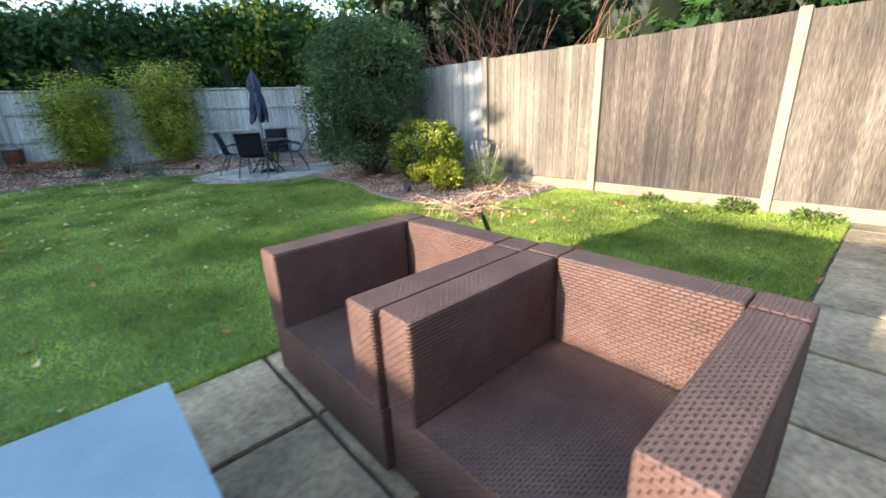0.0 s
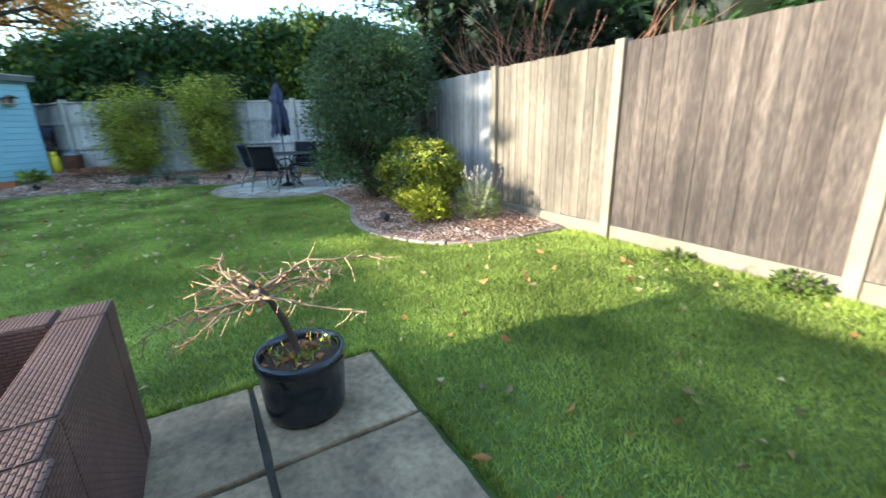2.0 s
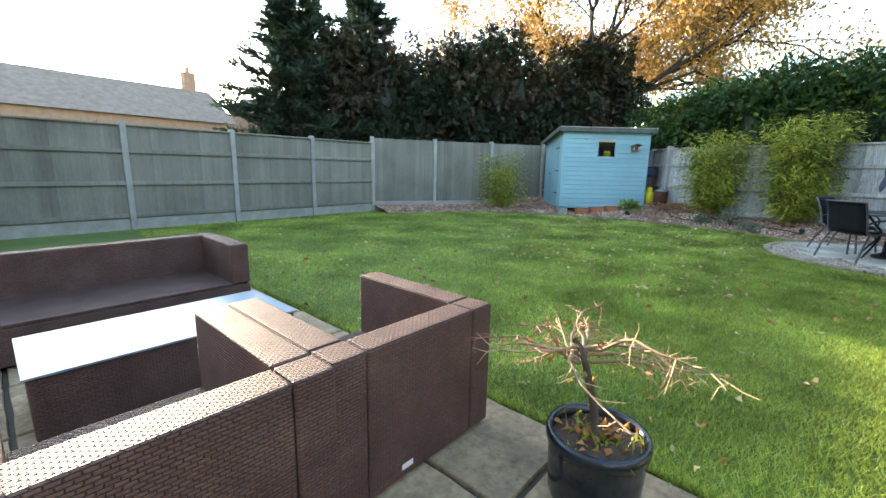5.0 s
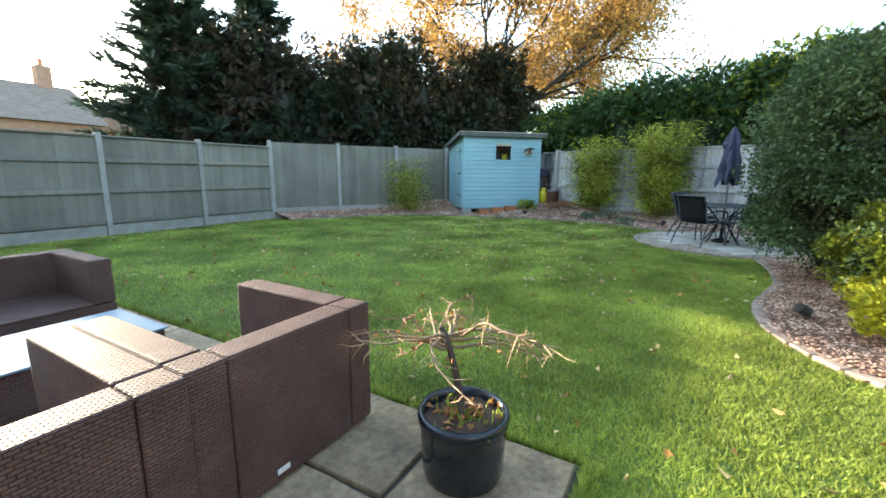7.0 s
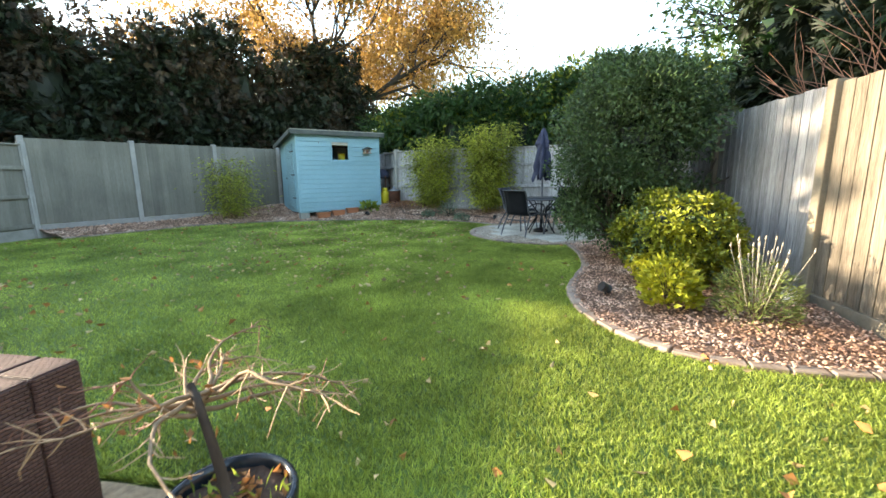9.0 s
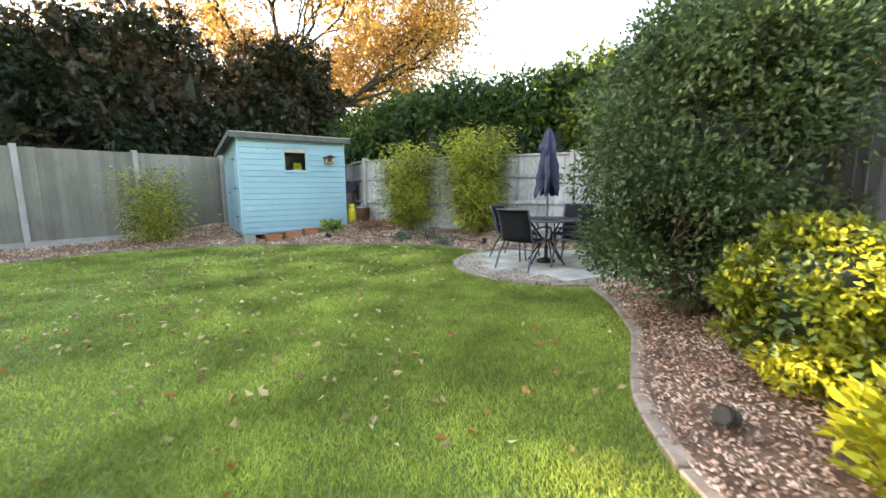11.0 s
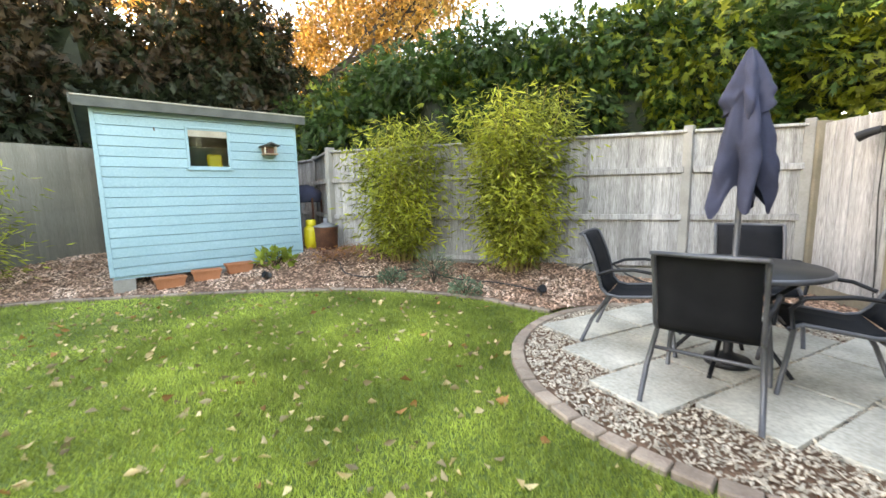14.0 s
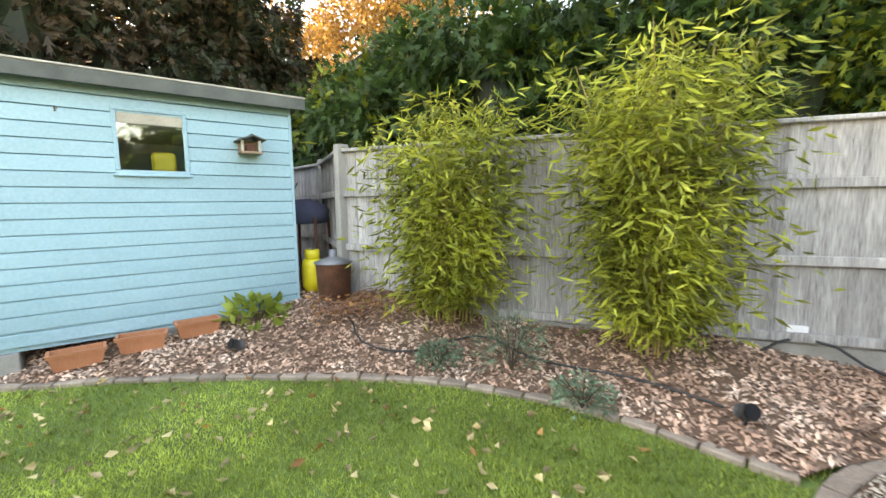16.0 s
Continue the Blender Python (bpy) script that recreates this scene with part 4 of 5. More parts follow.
for v in soil.verts:
    r = math.hypot(v.co.x, v.co.y)
    if r > 0.165:
        v.co.x, v.co.y = v.co.x * 0.165 / r, v.co.y * 0.165 / r
    v.co.z = 0.252 + 0.02 * noise.noise(v.co * 22)
part("soil", soil, M["earth"], pot, "dry brown soil with moss", True)
trunk = bmesh.new()
tube([(0.0, 0.0, 0.24), (-0.004, -0.02, 0.34), (-0.012, -0.045, 0.43), (-0.025, -0.08, 0.52), (-0.045, -0.115, 0.575), (-0.07, -0.15, 0.588)], 0.017, trunk, 9, 0.011)
part("trunk", trunk, M["bark"], pot, "thin brown leaning trunk", True)
crown0 = Vector((-0.045, -0.11, 0.56))
tw = random.Random(23)
for k in range(15):
    a = k * 2.4 + tw.uniform(-0.4, 0.4)
    reach = tw.uniform(0.3, 0.54)
    p = crown0 + Vector((tw.uniform(-0.03, 0.03), tw.uniform(-0.03, 0.03), tw.uniform(-0.05, 0.02)))
    twigs, pts = bmesh.new(), [p]
    way = Vector((math.cos(a), math.sin(a), tw.uniform(0.05, 0.45))).normalized()
    for i in range(10):
        way = (way + Vector((tw.gauss(0, 0.19), tw.gauss(0, 0.19), tw.gauss(-0.045, 0.13)))).normalized()
        if p.z > 0.66:
            way.z = -0.3 * abs(way.z)
        p = p + way * reach / 10
        p.z = max(p.z, 0.4)
        pts.append(p.copy())
        for _ in range(2):
            if i > 1 and tw.random() < 0.8:
                d = (way * 0.8 + Vector((tw.gauss(0, 0.7), tw.gauss(0, 0.7), tw.gauss(-0.15, 0.6)))).normalized()
                q = p + d * tw.uniform(0.03, 0.08)
                r2 = q + (d + Vector((tw.gauss(0, 0.5), tw.gauss(0, 0.5), tw.uniform(-0.9, 0.5)))).normalized() * tw.uniform(0.02, 0.07)
                tube([p, q, r2], 0.0026, twigs, 4, 0.0009)
    limb = part("branch", tube(pts, 0.0085, sides=6, taper=0.0016), M["limb"], pot, "gnarled brown branch", True)
    tagged(part("twig", twigs, M["redtwig"] if k % 3 == 1 else M["twig"], limb, "fine tan twigs"), kind="stuff")
n = 46
at = np.array([crown0]) + rng.normal(0, 1, (n, 3)) * np.array([0.17, 0.17, 0.07])
tagged(leaves("dead_foliage", at, rng.normal(size=(n, 3)) + np.array([0, 0, -1.4]), 0.035, 0.015, M["f_rust"], pot, "few shrivelled rust-brown leaves"), kind="stuff")
n = 60
at = np.stack([rng.normal(0, 0.075, n), rng.normal(0, 0.075, n), np.full(n, 0.255)], -1)
tagged(leaves("weed_growth", at, rng.normal(size=(n, 3)) * 0.5 + np.array([0, 0, 0.8]), 0.055, 0.012, M["f_hosta"], pot, "tufts of small green weeds"), kind="stuff")
at = np.stack([rng.normal(0, 0.07, 40), rng.normal(0, 0.07, 40), np.full(40, 0.268)], -1)
tagged(leaves("leaf_litter", at, np.stack([rng.normal(size=40), rng.normal(size=40), rng.normal(0, 0.1, 40)], -1), 0.05, 0.03, M["f_rust"], pot, "brown leaf litter on the soil"), kind="stuff")

# ---- compost bin ----
cb = thing("compost_bin", (1.3, 5.38, 0.036), "grey plastic compost bin with dark base and green lid", "bin")
part("base", lathe([(0.43, 0), (0.44, 0.01), (0.4, 0.3), (0.385, 0.31), (0.36, 0.3)], 8), M["darkplastic"], cb, "black flared plastic base")
part("body", lathe([(0.36, 0.3), (0.365, 0.31), (0.31, 0.98), (0.3, 1.0)], 32), M["greybin"], cb, "pale grey tapered body", True)
part("lid", lathe([(0.325, 0.985), (0.335, 0.99), (0.335, 1.03), (0.3, 1.06), (0.12, 1.1), (0.02, 1.11)], 32), M["greenplastic"], cb, "green round lid", True)
part("hatch", box((-0.47, -0.14, 0.04), (-0.39, 0.14, 0.26), 0.01, m=pose(0, 0, 0, 0, 0, 40)), M["darkplastic"], cb)


# ---- garden chairs, table, parasol ----
def garden_chair(place, facing, lean, label):
    """facing: degrees, the way the sitter looks; lean: degrees by which the back leans."""
    c = thing("garden_chair", (*place, 0.045), label, "chair", "chairs round the garden table", facing - 90)
    back_top = Vector((0, -0.24 - 0.53 * math.sin(radians(lean)), 0.42 + 0.47 * math.cos(radians(lean))))
    prof = [Vector((0, 0.27, 0.4)), Vector((0, 0.2, 0.435)), Vector((0, 0.05, 0.415)), Vector((0, -0.12, 0.395)), Vector((0, -0.2, 0.41)), Vector((0, -0.245, 0.46))]
    for f in (0.3, 0.6, 0.85):
        prof.append(Vector((0, -0.25, 0.46)).lerp(back_top, f) + Vector((0, 0.02 * math.sin(f * 3.1), 0)))
    prof.append(back_top)
    prof.append(back_top + Vector((0, -0.03, 0.008)))
    for name, run in (("seat", prof[:5]), ("backrest", prof[4:])):
        bm = bmesh.new()
        rows = [[bm.verts.new(p + Vector((x, 0, -0.012 * (1 - (x / 0.24) ** 2) * (0 if name == "backrest" else 1)))) for x in (-0.24, -0.12, 0, 0.12, 0.24)] for p in run]
        for a, b in zip(rows, rows[1:]):
            for i in range(4):
                bm.faces.new((a[i], a[i + 1], b[i + 1], b[i]))
        bmesh.ops.recalc_face_normals(bm, faces=bm.faces[:])
        bmesh.ops.solidify(bm, geom=bm.faces[:], thickness=0.005)
        part(name, bm, M["mesh"], c, "black woven textile sling", True)
    for s in (-1, 1):
        x = 0.255 * s
        side = [p + Vector((x, 0, 0)) for p in prof]
        part("side_rail", tube(side, 0.013, sides=8), M["frame"], c, smooth=True)
        part("leg", tube([(x, 0.24, 0.41), (x + 0.02 * s, 0.27, 0.2), (x + 0.03 * s, 0.3, 0.0)], 0.015, sides=8), M["frame"], c, smooth=True)
        part("leg", tube([(x, -0.18, 0.4), (x + 0.02 * s, -0.3, 0.2), (x + 0.03 * s, -0.38, 0.0)], 0.015, sides=8), M["frame"], c, smooth=True)
        part("armrest", tube([(x + 0.02 * s, 0.25, 0.41), (x + 0.03 * s, 0.27, 0.53), (x + 0.04 * s, 0.21, 0.6), (x + 0.04 * s, 0.0, 0.625), (x + 0.03 * s, -0.16, 0.61), (x, -0.27, 0.56)], 0.013, sides=8), M["black"], c, smooth=True)
    part("top_bar", tube([back_top + Vector((-0.255, -0.03, 0.008)), back_top + Vector((0, -0.05, 0.01)), back_top + Vector((0.255, -0.03, 0.008))], 0.013, sides=8), M["frame"], c, smooth=True)
    part("cross_bar", tube([(-0.25, 0.255, 0.39), (0.25, 0.255, 0.39)], 0.011, sides=8), M["frame"], c, smooth=True)
    part("cross_bar", tube([(-0.265, -0.24, 0.3), (0.265, -0.24, 0.3)], 0.011, sides=8), M["frame"], c, smooth=True)
    return c


T = Vector((-8.91, 3.89, 0.045))
garden_chair((-8.47, 3.53), 144, 14, "black sling garden chair pulled up to the round table")
garden_chair((-9.39, 3.45), 62, 16, "black sling garden chair beside the round table")
garden_chair((-9.58, 4.45), 338, 12, "black sling garden chair behind the round table")
garden_chair((-8.6, 4.3), 247, 30, "black garden chair reclined beside the round table")

gt = thing("garden_table", T, "round black glass-topped garden table with wire legs", "table")
part("tabletop", lathe([(0.02, 0.688), (0.49, 0.688), (0.5, 0.692), (0.505, 0.7), (0.5, 0.707), (0.03, 0.708)], 48), M["black"], gt, "round black tabletop", True)
part("rim", lathe([(0.5, 0.672), (0.515, 0.675), (0.518, 0.695), (0.506, 0.706)], 48), M["frame"], gt, "", True)
for k in range(4):
    a = radians(45 + 90 * k)
    d = Vector((math.cos(a), math.sin(a), 0))
    part("leg", tube([d * 0.4 + Vector((0, 0, 0.68)), d * 0.13 + Vector((0, 0, 0.42)), d * 0.13 + Vector((0, 0, 0.3)), d * 0.36 + Vector((0, 0, 0.0))], 0.014, sides=8), M["black"], gt, smooth=True)
part("ring", tube([(0.135 * math.cos(radians(a)), 0.135 * math.sin(radians(a)), 0.36) for a in range(0, 361, 24)], 0.009, sides=6), M["black"], gt)

um = thing("parasol", T, "closed navy canvas parasol standing through the table", "parasol")
part("base", lathe([(0.14, 0), (0.15, 0.015), (0.14, 0.04), (0.05, 0.075), (0.03, 0.09), (0.03, 0.26)], 28), M["black"], um, "heavy round black foot", True)
part("pole", tube([(0, 0, 0.05), (0, 0, 1.2), (0, 0, 2.06)], 0.019, sides=12), M["frame"], um, smooth=True)


def drape(parent, z0, z1, r0, r1, folds, depth, name, sag=0.0, seed=0.0):
    bm = bmesh.new()
    n, rows = folds * 12, 24
    grid = []
    for i in range(rows + 1):
        f = i / rows
        row = []
        for k in range(n):
            a = 2 * math.pi * k / n
            r = (r0 + (r1 - r0) * (1 - (1 - f) ** 2.0) * (1 - 0.25 * max(0, f - 0.75) * 4)) * (1 + depth * (0.35 + 0.65 * f) * math.cos(folds * a + seed + 0.8 * f) + 0.3 * f * noise.noise((math.cos(a) * 1.4, math.sin(a) * 1.4, f * 2 + seed)) + 0.38 * f * noise.noise((math.cos(a) * 3.5, math.sin(a) * 3.5, f * 6 + seed)))
            z = z0 + (z1 - z0) * f - sag * f * (0.5 + 0.5 * math.cos(folds * a + seed + 0.5)) + 0.12 * f * noise.noise((math.cos(a) * 2, math.sin(a) * 2, seed))
            row.append(bm.verts.new((r * math.cos(a), r * math.sin(a), z)))
        grid.append(row)
    for a, b in zip(grid, grid[1:]):
        for k in range(n):
            bm.faces.new((a[k], a[(k + 1) % n], b[(k + 1) % n], b[k]))
    bmesh.ops.recalc_face_normals(bm, faces=bm.faces[:])
    return part(name, bm, M["navy"], parent, "limp folded navy canvas", True)


drape(um, 1.94, 1.2, 0.045, 0.155, 5, 0.5, "canopy", 0.12, 0.4)
drape(um, 2.1, 1.76, 0.02, 0.115, 5, 0.45, "canopy_vent", 0.08, 1.3)
part("finial", lathe([(0.012, 2.07), (0.02, 2.085), (0.012, 2.11), (0.003, 2.12)], 12), M["black"], um)

# ---- shed ----
shed = thing("garden_shed", (-10.777, -2.55, 0.17), "pale blue painted timber shed with a sloping felt roof", "shed", turn=133.9)
SW, SD = 2.475, 1.75
FH, BH = 2.28, 1.98
part("floor_frame", box((0.02, 0.02, 0.06), (SW - 0.02, SD, 0.2)), M["blue"], shed)
wx0, wx1, wz0, wz1 = 0.965, 1.52, 1.5, 2.075
front = part("front_wall", box((0, 0.012, 0.2), (wx0, 0.04, FH)), M["blue"], shed, "blue boarded front wall")
for lo, hi in (((wx1, 0.012, 0.2), (SW, 0.04, FH)), ((wx0, 0.012, 0.2), (wx1, 0.04, wz0)), ((wx0, 0.012, wz1), (wx1, 0.04, FH))):
    part("wall_sheet", box(lo, hi), M["blue"], front)


def shiplap(parent, x0, x1, z, h, y=0.0, depth=0.011):
    bm = bmesh.new()
    pts = [(0.012, z), (-0.004, z + 0.003), (-depth, z + 0.006), (-depth, z + h * 0.92), (-0.004, z + h * 0.965), (0.012, z + h * 0.97)]
    a = [bm.verts.new((x0, y + q, w)) for q, w in pts]
    b = [bm.verts.new((x1, y + q, w)) for q, w in pts]
    for i in range(len(pts)):
        j = (i + 1) % len(pts)
        bm.faces.new((a[i], a[j], b[j], b[i]))
    bm.faces.new(a[::-1])
    bm.faces.new(b)
    bmesh.ops.recalc_face_normals(bm, faces=bm.faces[:])
    return part("shiplap_board", bm, M["blue"], parent)


rows = 16
pitch = (FH - 0.22) / rows
for i in range(rows):
    z = 0.22 + i * pitch
    if z + pitch * 0.5 > wz0 and z + pitch * 0.5 < wz1:
        shiplap(front, 0.004, wx0, z, pitch)
        shiplap(front, wx1, SW - 0.004, z, pitch)
    else:
        shiplap(front, 0.004, SW - 0.004, z, pitch)
part("skirt", box((0, -0.012, 0.1), (SW, 0.012, 0.205), 0.004), M["blue"], shed, "blue painted bottom board")
part("corner_trim", box((-0.02, -0.022, 0.1), (0.028, 0.03, FH), 0.004), M["blue"], shed)
part("corner_trim", box((SW - 0.02, -0.018, 0.1), (SW + 0.012, 0.03, FH), 0.004), M["blue"], shed)


for x, nm in ((0.0, "side_wall"), (SW - 0.03, "side_wall"), ):
    bm = bmesh.new()
    a = [(0.04, 0.1), (SD, 0.1), (SD, BH), (0.04, FH)]
    lo = [bm.verts.new((x, y, z)) for y, z in a]
    hi = [bm.verts.new((x + 0.03, y, z)) for y, z in a]
    for i in range(4):
        bm.faces.new((lo[i], lo[(i + 1) % 4], hi[(i + 1) % 4], hi[i]))
    bm.faces.new(lo)
    bm.faces.new(hi[::-1])
    bmesh.ops.recalc_face_normals(bm, faces=bm.faces[:])
    part(nm, bm, M["blue"], shed)
part("back_wall", box((0.03, SD - 0.03, 0.1), (SW - 0.03, SD, BH)), M["blue"], shed)
door = part("door", box((-0.022, 0.35, 0.14), (-0.002, 1.15, 1.98), 0.004), M["blue"], shed, "blue boarded side door, closed")
for z in (0.45, 1.1, 1.75):
    part("hinge", box((-0.03, 0.25, z), (-0.022, 0.6, z + 0.035), 0.003), M["black"], door, "black strap hinge")
part("latch", box((-0.04, 1.06, 1.0), (-0.022, 1.12, 1.05), 0.004), M["black"], door)
for i in range(6):
    part("batten", box((-0.026, 0.36 + 0.13 * i, 0.15), (-0.022, 0.365 + 0.13 * i, 1.97)), M["felt"], door)
slope = math.degrees(math.atan2(FH - BH, SD))
roof_m = pose(0, 0, FH + 0.005, -slope, 0, 0)
roof = part("roof", box((-0.16, -0.12, 0.0), (SW + 0.12, SD + 0.1, 0.03), 0.004, m=roof_m), M["felt"], shed, "grey felted sloping roof")
part("fascia", box((-0.165, -0.145, FH - 0.075), (SW + 0.125, -0.12, FH + 0.04), 0.004), M["felt"], roof, "dark grey roof fascia board")
part("roof_edge", box((-0.17, -0.15, FH + 0.041), (SW + 0.13, -0.06, FH + 0.058), 0.004), M["roofedge"], roof, "bleached timber batten on the roof edge")
part("barge_board", box((-0.19, -0.14, -0.08), (-0.165, SD + 0.1, 0.035), 0.004, m=roof_m), M["felt"], roof)
win = part("window_frame", box((wx0, -0.024, wz0), (wx1, 0.03, wz0 + 0.035), 0.004), M["blue"], shed, "pale blue window frame")
for lo, hi in (((wx0, -0.024, wz1 - 0.03), (wx1, 0.03, wz1)), ((wx0, -0.024, wz0 + 0.036), (wx0 + 0.035, 0.03, wz1 - 0.031)), ((wx1 - 0.035, -0.024, wz0 + 0.036), (wx1, 0.03, wz1 - 0.031))):
    part("jamb", box(lo, hi, 0.004), M["blue"], win)
part("sill", box((wx0 - 0.02, -0.04, wz0 - 0.02), (wx1 + 0.02, 0.0, wz0 + 0.002), 0.004), M["blue"], win)
pane = part("pane", box((wx0 + 0.03, 0.004, wz0 + 0.03), (wx1 - 0.03, 0.008, wz1 - 0.025)), M["glass"], win, "single clear pane")
pane.visible_shadow = False
part("blind", box((wx0 + 0.034, -0.008, wz1 - 0.135), (wx1 - 0.034, 0.001, wz1 - 0.03), 0.003), M["roofedge"], win, "pale rolled blind")
for x, y in ((0.12, 0.12), (SW - 0.15, 0.12), (0.12, SD - 0.15), (SW - 0.15, SD - 0.15), (SW / 2, 0.12)):
    part("foundation_block", box((x - 0.12, y - 0.14, -0.12), (x + 0.12, y + 0.1, 0.058), 0.008), M["concrete"], shed)

cloth = link("work_cloth", box((-0.2, 0, -0.16), (0.0, 0.1, 0.16), 0.05, seg=3), M["yellow"])
cloth.matrix_basis = shed.matrix_basis @ pose(1.43, 0.1, 1.56)
tagged(cloth, "yellow bundle lying inside on the window ledge", "bundle")
shelf = part("window_ledge", box((0.9, 0.04, 1.38), (1.6, 0.26, 1.398)), M["wood"], shed)

# bird table box on the shed front
bf = thing("bird_feeder", (0, 0, 0), "small wooden bird feeder house fixed to the shed", "bird feeder")
bf.matrix_basis = shed.matrix_basis @ pose(2.04, -0.1, 1.72)
part("tray", box((-0.1, -0.1, 0), (0.1, 0.08, 0.02), 0.003), M["wood"], bf)
for sx in (-1, 1):
    part("side", box((sx * 0.08 - 0.012, -0.07, 0.021), (sx * 0.08 + 0.012, -0.045, 0.13), 0.002), M["roofedge"], bf)
part("back", box((-0.09, 0.05, 0.021), (0.09, 0.078, 0.13), 0.002), M["wood"], bf)
part("bowl", box((-0.045, -0.05, 0.021), (0.045, 0.04, 0.09), 0.006), M["rust"], bf)
for s in (-1, 1):
    part("roof", box((-0.005, -0.11, 0), (0.14, 0.085, 0.014), 0.002, m=pose(0, 0, 0.175, 0, 20 if s > 0 else 160, 0)), M["felt"], bf)

# ---- planters, bottle, incinerator ----
def planter():
    p = thing("terracotta_planter", (0, 0, 0), "empty terracotta trough planter standing beside the shed", "planter", "terracotta planters")
    bm = bmesh.new()
    rings = []
    for w, d, z in ((0.15, 0.06, 0), (0.175, 0.08, 0.115), (0.185, 0.09, 0.116), (0.19, 0.094, 0.145), (0.165, 0.07, 0.145), (0.155, 0.062, 0.05)):
        rings.append([bm.verts.new((sx * w, sy * d, z)) for sx, sy in ((-1, -1), (1, -1), (1, 1), (-1, 1))])
    for a, b in zip(rings, rings[1:]):
        for i in range(4):
            bm.faces.new((a[i], a[(i + 1) % 4], b[(i + 1) % 4], b[i]))
    bm.faces.new(rings[0][::-1])
    bm.faces.new(rings[-1])
    bmesh.ops.recalc_face_normals(bm, faces=bm.faces[:])
    part("trough", bm, M["terracotta"], p)
    part("soil", box((-0.15, -0.058, 0.06), (0.15, 0.058, 0.1)), M["earth"], p)
    return p


spots = [shed.matrix_basis @ Vector((s, -0.16, 0)) for s in (0.6, 1.04, 1.47)]
first = planter()
for i, q in enumerate(spots):
    z = float(bed_height("west", q.x, q.y)[0]) + 0.005
    m = pose(q.x, q.y, z, 0, 0, 134 + (4, -6, 3)[i])
    if i == 0:
        first.matrix_basis = m
    else:
        copy_thing(first, m)


def bedz(x, y, which="west"):
    return float(bed_height(which, x, y)[0])


gb = thing("gas_bottle", (-12.75, -0.7, bedz(-12.75, -0.7)), "yellow gas bottle standing behind the shed corner", "gas bottle")
part("body", lathe([(0.1, 0), (0.105, 0.03), (0.12, 0.05), (0.125, 0.1), (0.125, 0.3), (0.11, 0.36), (0.06, 0.39), (0.03, 0.4)], 28), M["yellow"], gb, "", True)
part("collar", lathe([(0.08, 0.38), (0.085, 0.39), (0.085, 0.48), (0.075, 0.485)], 20), M["yellow"], gb, "", True)
part("valve", lathe([(0.02, 0.395), (0.025, 0.44), (0.015, 0.5)], 10), M["zinc"], gb)
ic = thing("garden_incinerator", (-12.24, -0.24, bedz(-12.24, -0.24)), "rusty garden incinerator bin with a zinc chimney lid", "incinerator")
part("drum", lathe([(0.15, 0.06), (0.16, 0.07), (0.18, 0.43), (0.185, 0.44), (0.17, 0.43)], 30), M["rust"], ic, "brown rusted steel drum", True)
part("lid", lathe([(0.195, 0.432), (0.195, 0.445), (0.06, 0.495), (0.04, 0.505), (0.04, 0.57), (0.03, 0.57)], 28), M["zinc"], ic, "dull grey chimney lid", True)
for k in range(3):
    a = k * 2.1
    part("leg", tube([(0.15 * math.cos(a), 0.15 * math.sin(a), 0.1), (0.19 * math.cos(a), 0.19 * math.sin(a), 0)], 0.012, sides=6), M["rust"], ic)
bq = thing("covered_barbecue", (-13.12, -0.92, bedz(-13.12, -0.92)), "barbecue trolley under a dark crumpled cover", "barbecue")
bm = bmesh.new()
bmesh.ops.create_icosphere(bm, subdivisions=3, radius=1)
for v in bm.verts:
    k = 1 + 0.14 * noise.noise(v.co * 3.2)
    v.co = Vector((v.co.x * 0.27 * k, v.co.y * 0.27 * k, 0.88 + max(v.co.z, -0.5) * 0.2 * k))
part("cover", bm, M["navy"], bq, "crumpled dark cover", True)
for sx in (-1, 1):
    for sy in (-1, 1):
        part("leg", tube([(0.2 * sx, 0.2 * sy, 0.85), (0.22 * sx, 0.22 * sy, 0)], 0.018, sides=7), M["rust"], bq)

# white outdoor socket on the west fence, with its cable
q = Vector((-11.53, 3.72, 0))
sk = thing("outdoor_socket_box", (q.x, q.y, 0.355), "white weatherproof socket box on the fence foot", "socket box", turn=78)
part("case", box((-0.07, 0, -0.06), (0.07, 0.06, 0.06), 0.008, seg=2), M["white"], sk)
part("lid", box((-0.06, 0.061, -0.05), (0.06, 0.075, 0.05), 0.005), M["white"], sk)
cab = tube([(-11.49, 3.64, 0.32), (-11.47, 3.54, 0.3), (-11.49, 3.44, 0.22), (-11.49, 3.4, 0.14)], 0.011, sides=6)
tube([(-11.46, 3.8, 0.32), (-11.4, 3.9, 0.3), (-11.3, 4.02, 0.2), (-11.2, 4.2, bedz(-11.2, 4.2) + 0.02), (-10.9, 4.7, bedz(-10.9, 4.7) + 0.02), (-10.7, 5.1, bedz(-10.7, 5.1) + 0.02)], 0.011, cab, 6)
cab = link("power_cable", cab, M["cable"])
tagged(cab, "black outdoor cable trailing over the bark", "cable")

# lamp on the north fence near the corner, with its lead
fl = thing("fence_lamp", (-10.2, 5.895, 1.78), "small black spotlight on the boarded fence", "lamp")
part("bracket", box((-0.03, -0.06, -0.03), (0.03, 0.0, 0.03), 0.005), M["black"], fl)
part("head", tube([(0.02, -0.07, 0.0), (-0.05, -0.13, -0.03), (-0.1, -0.17, -0.06)], 0.035, sides=12, taper=0.05), M["black"], fl)
